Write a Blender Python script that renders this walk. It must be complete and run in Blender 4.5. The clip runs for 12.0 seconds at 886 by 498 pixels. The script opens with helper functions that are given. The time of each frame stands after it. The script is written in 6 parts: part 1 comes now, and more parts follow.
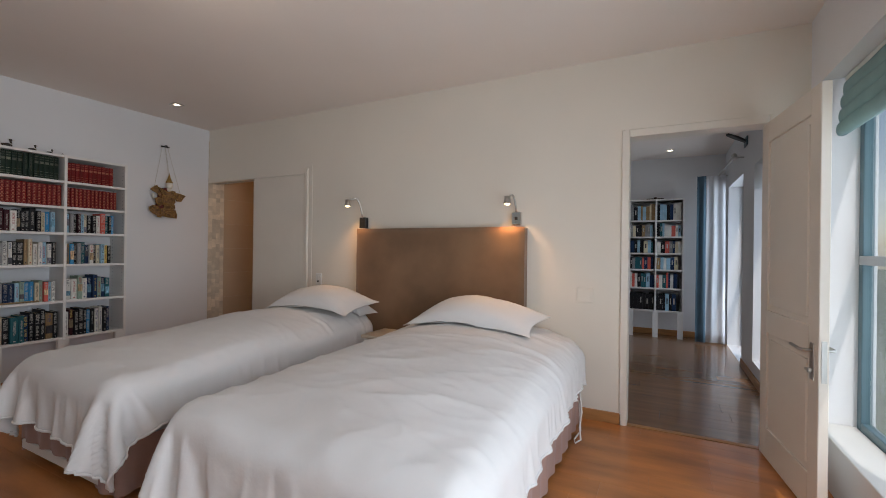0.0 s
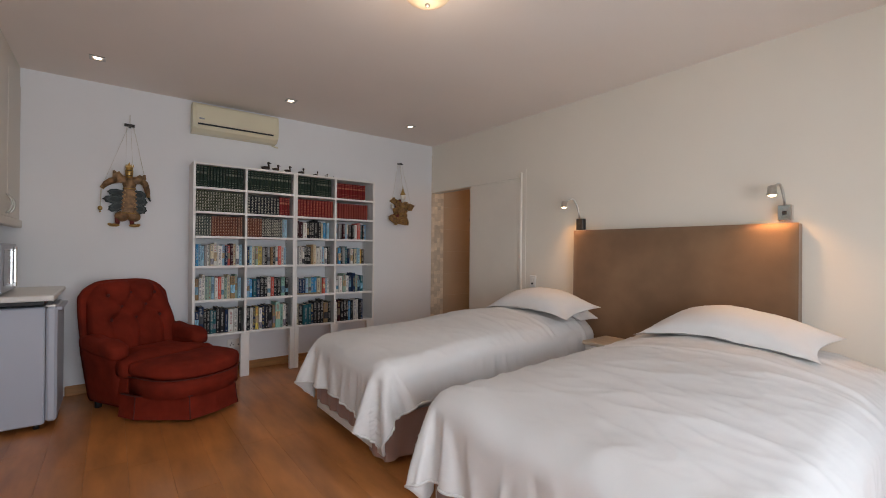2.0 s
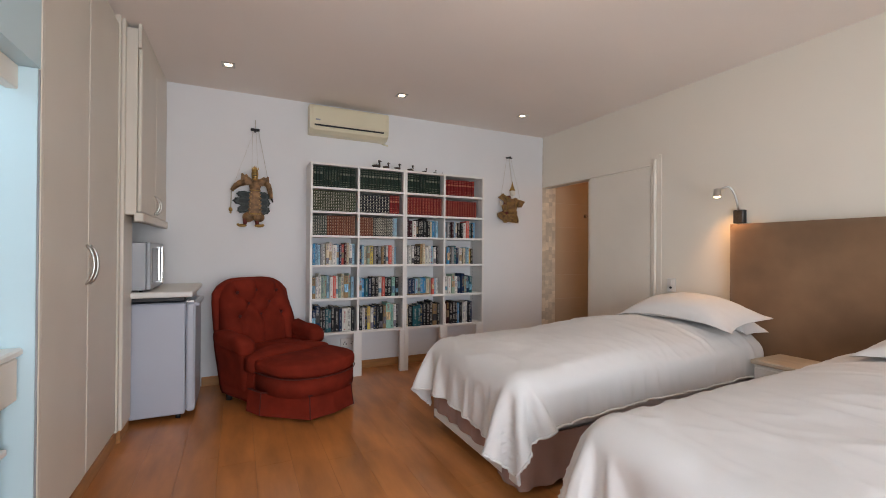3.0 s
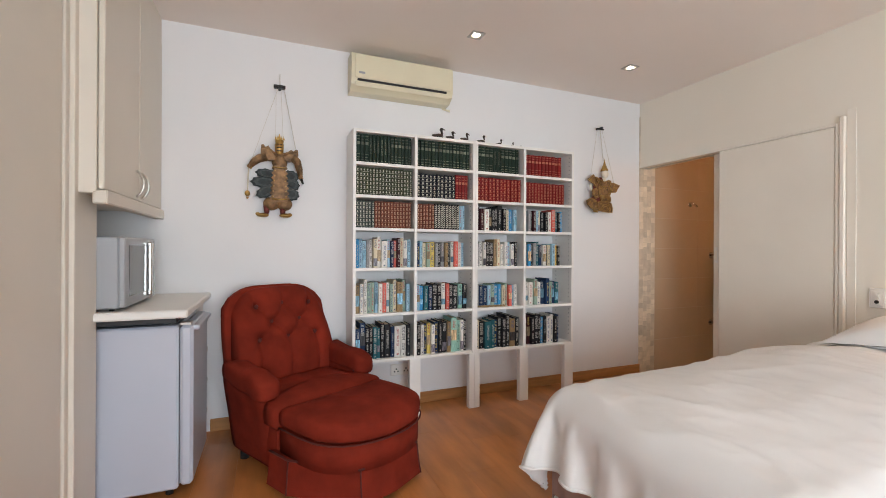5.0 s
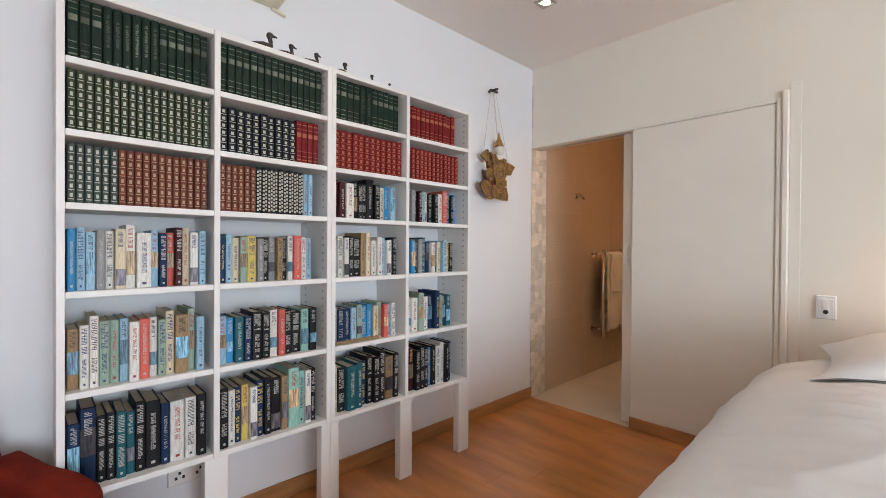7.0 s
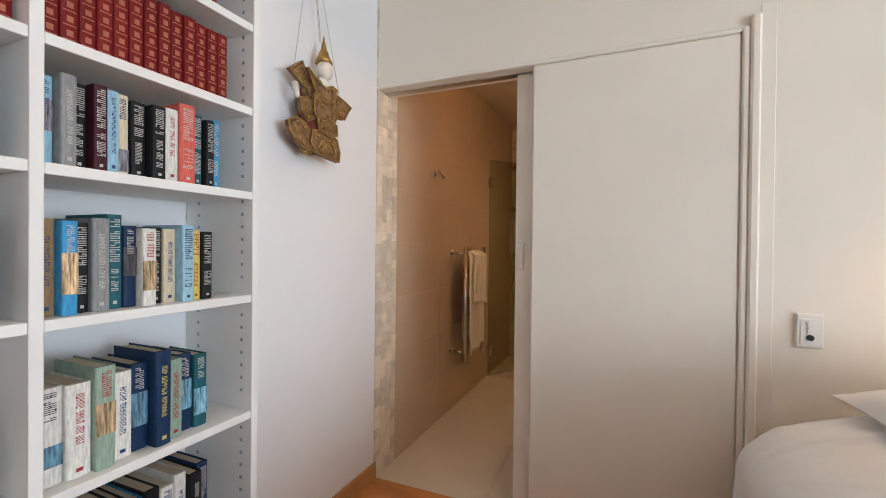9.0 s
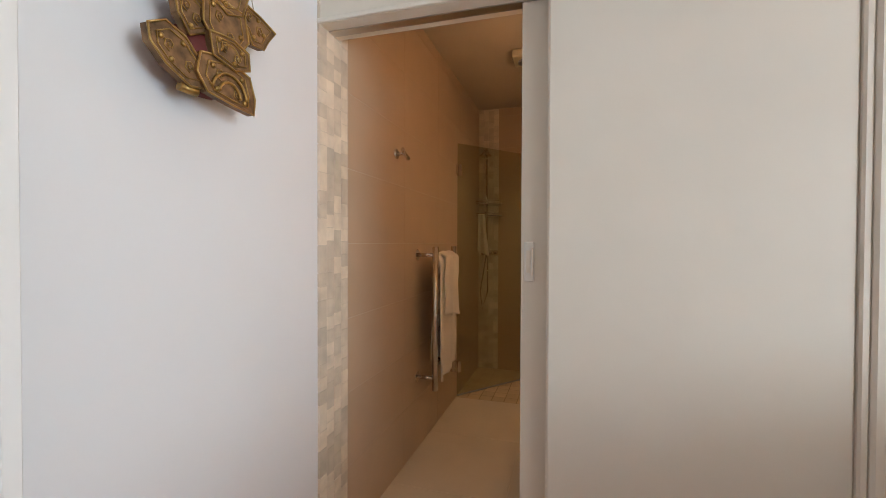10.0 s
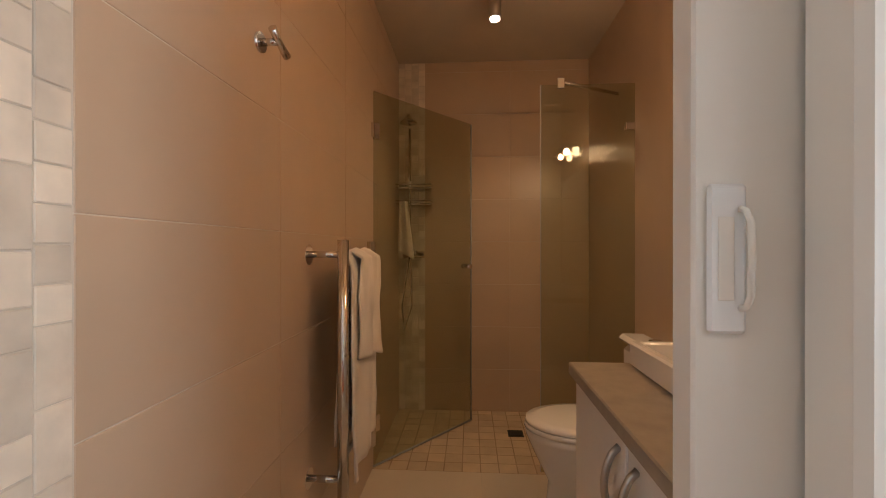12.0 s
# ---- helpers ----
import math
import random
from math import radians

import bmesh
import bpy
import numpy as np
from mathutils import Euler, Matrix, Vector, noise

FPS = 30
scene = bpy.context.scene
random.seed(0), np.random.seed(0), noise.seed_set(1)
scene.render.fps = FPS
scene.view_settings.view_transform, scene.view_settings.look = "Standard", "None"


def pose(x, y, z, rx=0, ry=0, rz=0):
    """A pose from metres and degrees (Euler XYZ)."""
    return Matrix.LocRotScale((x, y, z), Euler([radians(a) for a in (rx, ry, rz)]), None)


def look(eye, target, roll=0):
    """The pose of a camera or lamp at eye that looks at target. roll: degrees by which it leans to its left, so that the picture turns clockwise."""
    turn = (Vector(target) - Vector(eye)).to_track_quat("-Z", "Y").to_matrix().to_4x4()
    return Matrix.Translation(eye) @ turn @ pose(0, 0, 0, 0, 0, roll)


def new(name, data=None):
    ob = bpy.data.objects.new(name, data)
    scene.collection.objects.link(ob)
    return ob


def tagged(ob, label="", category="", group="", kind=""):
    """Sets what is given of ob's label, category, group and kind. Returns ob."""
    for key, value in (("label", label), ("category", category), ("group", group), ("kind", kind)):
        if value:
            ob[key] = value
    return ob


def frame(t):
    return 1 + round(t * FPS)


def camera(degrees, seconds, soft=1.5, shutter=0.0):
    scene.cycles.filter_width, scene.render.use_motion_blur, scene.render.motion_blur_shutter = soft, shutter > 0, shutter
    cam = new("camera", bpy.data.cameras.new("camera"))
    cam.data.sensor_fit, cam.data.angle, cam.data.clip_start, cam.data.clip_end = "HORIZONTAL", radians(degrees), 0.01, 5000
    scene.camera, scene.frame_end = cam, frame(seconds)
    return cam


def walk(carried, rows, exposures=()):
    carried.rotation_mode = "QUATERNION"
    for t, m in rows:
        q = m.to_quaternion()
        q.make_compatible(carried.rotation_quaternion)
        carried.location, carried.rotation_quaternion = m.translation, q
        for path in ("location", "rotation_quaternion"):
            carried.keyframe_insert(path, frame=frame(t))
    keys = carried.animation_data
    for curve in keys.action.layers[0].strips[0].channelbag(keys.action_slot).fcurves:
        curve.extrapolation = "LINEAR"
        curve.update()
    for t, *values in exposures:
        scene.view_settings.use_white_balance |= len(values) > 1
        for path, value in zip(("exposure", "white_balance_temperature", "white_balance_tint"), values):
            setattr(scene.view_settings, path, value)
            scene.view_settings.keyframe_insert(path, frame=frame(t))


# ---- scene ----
# All plan numbers below are in plan units; K is the metres in one unit.
K = 0.94
cam = camera(92.1, 12.0, soft=0.95)
PATH = [
    (0, (-0.382, 0.244, 1.301), (-1.294, 2.024, 1.301), 0.7),
    (0.5, (-0.426, 0.209, 1.304), (-1.532, 1.875, 1.302), 0.6),
    (1, (-0.483, 0.169, 1.298), (-1.763, 1.707, 1.303), 0.6),
    (1.5, (-0.504, 0.146, 1.299), (-1.947, 1.531, 1.302), 0.5),
    (2, (-0.595, 0.119, 1.292), (-2.178, 1.343, 1.297), 0.5),
    (2.5, (-0.767, 0.093, 1.277), (-2.469, 1.143, 1.282), 0.4),
    (3, (-0.995, 0.102, 1.262), (-2.8, 0.964, 1.272), 0.4),
    (3.5, (-1.244, 0.088, 1.251), (-3.101, 0.829, 1.261), 0.3),
    (3.7, (-1.364, 0.085, 1.251), (-3.238, 0.785, 1.258), 0.3),
    (5.5, (-2.511, 0.247, 1.273), (-4.32, 1.1, 1.26), 0.3),
    (6, (-2.817, 0.364, 1.286), (-4.51, 1.428, 1.265), 0.3),
    (6.5, (-3.122, 0.488, 1.278), (-4.693, 1.726, 1.262), 0.4),
    (8.5, (-4.085, 1.454, 1.278), (-5.062, 3.2, 1.253), 0.4),
    (9, (-4.255, 1.728, 1.265), (-5.05, 3.563, 1.248), 0.6),
    (9.5, (-4.418, 2.009, 1.275), (-5.101, 3.889, 1.253), 0.5),
    (10, (-4.592, 2.297, 1.281), (-5.168, 4.212, 1.251), 0.2),
    (10.5, (-4.704, 2.612, 1.273), (-5.21, 4.547, 1.259), 0.1),
    (11, (-4.818, 2.894, 1.254), (-5.2, 4.857, 1.245), 0.0),
    (11.5, (-4.896, 3.157, 1.241), (-5.155, 5.14, 1.236), 0.0),
    (12, (-4.959, 3.366, 1.227), (-5.086, 5.362, 1.223), 0.0),
]
walk(cam, [(t, look(Vector(eye) * K, Vector(target) * K, roll)) for t, eye, target, roll in PATH],
     [(0, -0.82, 6300, 14), (1.5, -0.74, 6500, 15), (2.5, -0.36, 6400, 15), (3.5, -0.03, 6500, 14), (5.5, 0.46, 6350, 12), (6.5, 0.47, 6150, 12), (8.5, 0.65, 6000, 10),
      (9.5, 0.64, 6050, 9), (10.5, 0.52, 5900, 8), (11, 0.49, 5800, 8), (12, 0.78, 5900, 10)])

# ---- world and lights ----
world = bpy.data.worlds.new("sky")
scene.world = world
world.use_nodes = True
wn = world.node_tree.nodes
sky = wn.new("ShaderNodeTexSky")
sky.sky_type = "NISHITA"
sky.sun_disc = False
sky.sun_elevation, sky.sun_rotation = radians(55), radians(20)
world.node_tree.links.new(sky.outputs[0], wn["Background"].inputs[0])
wn["Background"].inputs[1].default_value = 0.12


def lamp(name, kind, at, target, power, colour, size=0.1, size_y=None, spread=None):
    d = bpy.data.lights.new(name, kind)
    d.energy, d.color = power, colour
    if kind == "AREA":
        d.shape, d.size, d.size_y = "RECTANGLE", size * K, (size_y or size) * K
    elif kind == "SPOT":
        d.shadow_soft_size, d.spot_size, d.spot_blend = size * K, radians(spread or 100), 1.0
    else:
        d.shadow_soft_size = size * K
    ob = new(name, d)
    ob.matrix_world = look(Vector(at) * K, Vector(target) * K)
    return ob


sun = lamp("sun", "SUN", (2, -6, 9), (0, 0, 0), 2.5, (1, 0.95, 0.87))
sun.data.angle = radians(0.5)
# daylight in the window openings
lamp("window_light", "AREA", (0.98, 0.55, 1.25), (-1, 0.55, 1.25), 122, (0.87, 0.95, 1.0), 2.1, 2.1)
lamp("window_light", "AREA", (0.98, 2.65, 1.25), (-1, 2.65, 1.25), 30, (0.87, 0.95, 1.0), 2.1, 2.1)
lamp("far_window_light", "AREA", (0.98, 4.93, 1.25), (-1, 4.93, 1.2), 18, (0.80, 0.90, 1.0), 1.2, 1.9)
lamp("far_door_light", "AREA", (0.98, 6.85, 1.15), (-1, 6.85, 1.1), 29, (0.80, 0.90, 1.0), 1.15, 2.1)
# reading lamps above the headboard
lamp("reading_light", "SPOT", (-3.115, 3.525, 1.70), (-3.0, 3.58, 0.6), 15, (1.0, 0.52, 0.20), 0.025, spread=118)
lamp("reading_light", "SPOT", (-1.49, 3.525, 1.66), (-1.44, 3.58, 0.5), 26, (1.0, 0.52, 0.20), 0.025, spread=118)
# recessed lamps and the ceiling bowl
for dx, dy in ((-4.87, 0.012), (-4.885, 1.509), (-4.872, 2.917)):
    lamp("downlight_beam", "SPOT", (dx, dy, 2.742), (dx, dy, 0), 6, (1.0, 0.80, 0.58), 0.03, spread=90)
lamp("bowl_light", "POINT", (-2.50, 1.47, 2.49), (-2.5, 1.47, 0), 5, (1.0, 0.80, 0.60), 0.14)
lamp("tube_glow", "AREA", (-2.55, -0.84, 1.90), (-2.55, -0.84, 0), 1.3, (0.66, 0.88, 1.0), 1.1, 0.05)
# bathroom lamps
lamp("vanity_light", "POINT", (-4.22, 4.72, 1.97), (-4.6, 4.7, 1.9), 2.9, (1.0, 0.57, 0.27), 0.022)
lamp("vanity_light", "POINT", (-4.22, 4.52, 1.97), (-4.6, 4.5, 1.9), 2.9, (1.0, 0.57, 0.27), 0.022)
lamp("shower_spot", "SPOT", (-4.822, 5.76, 2.495), (-4.822, 5.76, 0), 19, (1.0, 0.66, 0.34), 0.03, spread=120)

# ---- materials ----


def mat(name, col, rough=0.5, metal=0.0, var=0.08, scale=6.0, bump=0.1, bscale=120.0, stretch=(1, 1, 1), sheen=0.0, coat=0.0,
        rand=0.0, emit=0.0, space="Object", dist=0.002, spec=0.5):
    m = bpy.data.materials.new(name)
    m.use_nodes = True
    nt = m.node_tree
    n, link = nt.nodes, nt.links.new
    p = n["Principled BSDF"]
    p.inputs["Roughness"].default_value, p.inputs["Metallic"].default_value = rough, metal
    p.inputs["Specular IOR Level"].default_value = spec
    p.inputs["Sheen Weight"].default_value, p.inputs["Coat Weight"].default_value = sheen, coat
    tc = n.new("ShaderNodeTexCoord")
    mp = n.new("ShaderNodeMapping")
    mp.inputs["Scale"].default_value = stretch
    if space == "Position":
        link(n.new("ShaderNodeNewGeometry").outputs["Position"], mp.inputs[0])
    else:
        link(tc.outputs[space], mp.inputs[0])
    a = n.new("ShaderNodeTexNoise")
    a.inputs["Scale"].default_value, a.inputs["Detail"].default_value = scale, 5
    link(mp.outputs[0], a.inputs["Vector"])
    ramp = n.new("ShaderNodeMapRange")
    ramp.inputs["From Min"].default_value, ramp.inputs["From Max"].default_value = 0.3, 0.7
    ramp.inputs["To Min"].default_value, ramp.inputs["To Max"].default_value = 1 - var, 1 + var
    link(a.outputs["Fac"], ramp.inputs["Value"])
    val = ramp.outputs[0]
    if rand:
        oi = n.new("ShaderNodeObjectInfo")
        r2 = n.new("ShaderNodeMapRange")
        r2.inputs["To Min"].default_value, r2.inputs["To Max"].default_value = 1 - rand, 1 + rand
        link(oi.outputs["Random"], r2.inputs["Value"])
        mul = n.new("ShaderNodeMath")
        mul.operation = "MULTIPLY"
        link(val, mul.inputs[0]), link(r2.outputs[0], mul.inputs[1])
        val = mul.outputs[0]
    vm = n.new("ShaderNodeVectorMath")
    vm.operation = "SCALE"
    vm.inputs[0].default_value = col[:3]
    link(val, vm.inputs["Scale"])
    link(vm.outputs[0], p.inputs["Base Color"])
    if bump:
        f = n.new("ShaderNodeTexNoise")
        f.inputs["Scale"].default_value, f.inputs["Detail"].default_value = bscale, 4
        link(mp.outputs[0], f.inputs["Vector"])
        bp = n.new("ShaderNodeBump")
        bp.inputs["Strength"].default_value, bp.inputs["Distance"].default_value = bump, dist
        link(f.outputs["Fac"], bp.inputs["Height"])
        link(bp.outputs[0], p.inputs["Normal"])
    if emit:
        p.inputs["Emission Color"].default_value = (*col[:3], 1)
        p.inputs["Emission Strength"].default_value = emit
    return m


def glass_mat(name, tint, rough=0.0):
    m = bpy.data.materials.new(name)
    m.use_nodes = True
    n, link = m.node_tree.nodes, m.node_tree.links.new
    n.remove(n["Principled BSDF"])
    t, g, mix, lw = n.new("ShaderNodeBsdfTransparent"), n.new("ShaderNodeBsdfGlossy"), n.new("ShaderNodeMixShader"), n.new("ShaderNodeLayerWeight")
    gloss = n.new("ShaderNodeMapRange")
    pw = n.new("ShaderNodeMath")
    pw.operation = "POWER"
    pw.inputs[1].default_value = 4.0
    t.inputs[0].default_value = (*tint, 1)
    g.inputs["Roughness"].default_value = rough
    gloss.inputs["To Min"].default_value, gloss.inputs["To Max"].default_value = 0.045, 0.9
    link(lw.outputs["Facing"], pw.inputs[0]), link(pw.outputs[0], gloss.inputs["Value"])
    link(gloss.outputs[0], mix.inputs[0]), link(t.outputs[0], mix.inputs[1]), link(g.outputs[0], mix.inputs[2])
    link(mix.outputs[0], n["Material Output"].inputs[0])
    return m


CREAM = mat("cream_wall_paint", (0.81, 0.752, 0.655), 0.75, var=0.02, scale=1.5, bump=0.12, bscale=90)
WHITE_WALL = mat("white_wall_paint", (0.80, 0.80, 0.81), 0.75, var=0.02, scale=1.5, bump=0.12, bscale=90)
CEILING = mat("ceiling_paint", (0.87, 0.795, 0.735), 0.85, var=0.02, scale=1.2, bump=0.08, bscale=70)
WHITE = mat("white_lacquer", (0.80, 0.78, 0.74), 0.38, var=0.025, scale=3, bump=0.03, bscale=60)
CREAM_LAC = mat("cream_lacquer", (0.81, 0.752, 0.66), 0.4, var=0.025, scale=3, bump=0.03, bscale=60)
MELAMINE = mat("cream_melamine", (0.70, 0.645, 0.56), 0.42, var=0.025, scale=3, bump=0.03, bscale=60)
SHELF = mat("white_melamine", (0.82, 0.80, 0.77), 0.42, var=0.02, scale=3, bump=0.03, bscale=60)
PLANK = mat("honey_laminate", (0.49, 0.19, 0.054), 0.30, var=0.30, scale=1.7, bump=0.05, bscale=9, stretch=(1.1, 4.5, 4.5), rand=0.06, space="Position", coat=0.2)
# same laminate in the next room, its dimmer light darkened into the colour
PLANK_STUDY = mat("dimmed_honey_laminate", (0.25, 0.128, 0.060), 0.24, var=0.18, scale=1.9, bump=0.015, bscale=9, stretch=(0.9, 9, 9), rand=0.12, space="Position", coat=0.3)
JOINT = mat("dark_floor_joint", (0.16, 0.065, 0.02), 0.6)
SKIRT = mat("honey_wood_skirting", (0.42, 0.20, 0.07), 0.4, var=0.2, scale=4, stretch=(1, 1, 8), bump=0.05, bscale=20)
LINEN = mat("white_cotton", (0.75, 0.735, 0.72), 0.9, var=0.03, scale=2.5, bump=0.25, bscale=30, sheen=0.1, dist=0.005, stretch=(1, 0.45, 1))
# creases of slept-in cotton
n, link = LINEN.node_tree.nodes, LINEN.node_tree.links.new
fine = [q for q in n if q.bl_idname == "ShaderNodeBump"][0]
ridge, turn, tc, soft_bump = n.new("ShaderNodeTexNoise"), n.new("ShaderNodeMapping"), n.new("ShaderNodeTexCoord"), n.new("ShaderNodeBump")
ridge.noise_type = "RIDGED_MULTIFRACTAL"
ridge.inputs["Scale"].default_value, ridge.inputs["Detail"].default_value, ridge.inputs["Distortion"].default_value = 3.2, 3, 0.5
turn.inputs["Scale"].default_value, turn.inputs["Rotation"].default_value = (0.7, 1.6, 1.0), (0, 0, 0.35)
soft_bump.inputs["Strength"].default_value, soft_bump.inputs["Distance"].default_value = 0.35, 0.006
link(tc.outputs["Object"], turn.inputs[0]), link(turn.outputs[0], ridge.inputs["Vector"]), link(ridge.outputs["Fac"], soft_bump.inputs["Height"])
link(soft_bump.outputs[0], fine.inputs["Normal"])
VALANCE = mat("dusty_pink_fabric", (0.36, 0.22, 0.18), 0.9, var=0.08, scale=5, bump=0.25, bscale=90, sheen=0.2)
SUEDE = mat("brown_suede", (0.215, 0.122, 0.064), 0.92, var=0.28, scale=2.0, bump=0.2, bscale=150, sheen=0.35)
VELVET = mat("rust_velvet", (0.185, 0.021, 0.010), 0.9, var=0.25, scale=7, bump=0.3, bscale=160, spec=0.12)
VELVET_PIPE = mat("dark_velvet_piping", (0.09, 0.012, 0.007), 0.85, var=0.1)
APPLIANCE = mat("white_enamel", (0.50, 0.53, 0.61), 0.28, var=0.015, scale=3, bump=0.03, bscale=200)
AC_PLASTIC = mat("aged_cream_plastic", (0.74, 0.68, 0.50), 0.4, var=0.03, scale=3, bump=0.02)
GREY_PLASTIC = mat("silver_grey_plastic", (0.35, 0.36, 0.38), 0.35, metal=0.3, var=0.03)
BLACK = mat("black_plastic", (0.015, 0.015, 0.016), 0.45, var=0.1)
DARK_GLASS = mat("dark_oven_glass", (0.10, 0.10, 0.10), 0.08, var=0.05, bump=0)
STEEL = mat("brushed_steel", (0.55, 0.53, 0.50), 0.28, metal=1.0, var=0.05, scale=20, bump=0.03)
CHROME = mat("chrome", (0.72, 0.70, 0.68), 0.10, metal=1.0, var=0.02, bump=0)
ALU_BLUE = mat("blue_grey_aluminium", (0.10, 0.17, 0.20), 0.4, metal=0.3, var=0.05)
BLIND = mat("teal_blind_fabric", (0.24, 0.36, 0.36), 0.9, var=0.08, scale=6, bump=0.3, bscale=140)
CURTAIN = mat("slate_blue_curtain", (0.10, 0.17, 0.23), 0.9, var=0.08, scale=5, bump=0.3, bscale=120)
SHEER = mat("white_voile", (0.82, 0.84, 0.88), 0.9, var=0.03, scale=5, bump=0.2, bscale=120)
GILT = mat("worn_gilt_wood", (0.215, 0.118, 0.05), 0.55, metal=0.25, var=0.6, scale=30, bump=0.5, bscale=90)
GOLD = mat("gold_leaf", (0.42, 0.26, 0.08), 0.3, metal=0.8, var=0.2, scale=40, bump=0.3)
PUPPET_STRIPE = mat("grey_green_sequins", (0.032, 0.042, 0.04), 0.5, var=0.5, scale=60, bump=0.4, bscale=150)
PUPPET_GREEN = mat("dark_green_sequin_cloth", (0.010, 0.018, 0.018), 0.6, var=0.6, scale=40, bump=0.5, bscale=120)
PUPPET_RED = mat("dark_red_cloth", (0.14, 0.025, 0.02), 0.8, var=0.25, scale=25, bump=0.3)
IVORY = mat("ivory_paint", (0.78, 0.72, 0.62), 0.4, var=0.05)
STRING = mat("pale_string", (0.55, 0.50, 0.42), 0.9)
DUCK_BROWN = mat("dark_carved_wood", (0.035, 0.022, 0.016), 0.45, var=0.3, scale=25)
TILE = mat("beige_wall_tile", (0.53, 0.395, 0.275), 0.28, var=0.05, scale=3, bump=0.04, bscale=30, rand=0.03, space="Position")
GROUT = mat("pale_grout", (0.62, 0.55, 0.45), 0.85, var=0.05)
DARK_GROUT = mat("brown_grout", (0.40, 0.30, 0.20), 0.85, var=0.2)
FLOOR_TILE = mat("cream_floor_tile", (0.62, 0.53, 0.42), 0.3, var=0.05, scale=3, bump=0.04, bscale=30, rand=0.03, space="Position")
SHOWER_TILE = mat("sandy_mosaic_tile", (0.58, 0.45, 0.30), 0.5, var=0.08, scale=12, bump=0.2, bscale=60, rand=0.10, space="Position")
MOSAIC = mat("travertine_mosaic", (0.70, 0.61, 0.49), 0.6, var=0.12, scale=14, bump=0.4, bscale=60, rand=0.17, space="Position")
CERAMIC = mat("white_ceramic", (0.82, 0.79, 0.75), 0.12, var=0.01, bump=0, coat=0.3)
COUNTER = mat("taupe_stone_top", (0.33, 0.28, 0.22), 0.35, var=0.12, scale=20, bump=0.05)
TOWEL = mat("cream_terry_towel", (0.78, 0.71, 0.61), 0.95, var=0.05, scale=6, bump=0.6, bscale=220, sheen=0.3)
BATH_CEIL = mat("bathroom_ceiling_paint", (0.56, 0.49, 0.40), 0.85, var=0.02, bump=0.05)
GLASS = glass_mat("clear_window_glass", (0.96, 0.98, 0.98))
SHOWER_GLASS = glass_mat("greenish_shower_glass", (0.84, 0.86, 0.78))
# the recess's cool bluish light, put into its base colour
RECESS_COOL = mat("cool_tinted_recess_paint", (0.56, 0.72, 0.77), 0.6, var=0.02, scale=2, bump=0.05)
MIRROR = mat("silvered_mirror", (0.86, 0.90, 0.91), 0.01, metal=1.0, var=0.0, bump=0)
PAGES = mat("book_pages", (0.62, 0.54, 0.40), 0.9, var=0.1, scale=60)
BULB = mat("lit_lamp_glass", (1.0, 0.86, 0.62), 0.4, var=0.0, bump=0, emit=9.0)
WARM_BULB = mat("lit_warm_lamp_glass", (1.0, 0.68, 0.34), 0.4, var=0.0, bump=0, emit=14.0)
TUBE = mat("lit_tube_lamp", (0.95, 0.98, 1.0), 0.4, var=0.0, bump=0, emit=2.5)
BOWL = mat("alabaster_bowl", (0.72, 0.58, 0.40), 0.4, var=0.1, bump=0, emit=0.12)
LAWN = mat("lawn", (0.06, 0.10, 0.03), 0.9, var=0.4, scale=3, bump=0.5)
BRASSY = mat("wood_pale_top", (0.56, 0.47, 0.36), 0.4, var=0.1, scale=6, stretch=(1, 8, 8))

# ---- builders ----


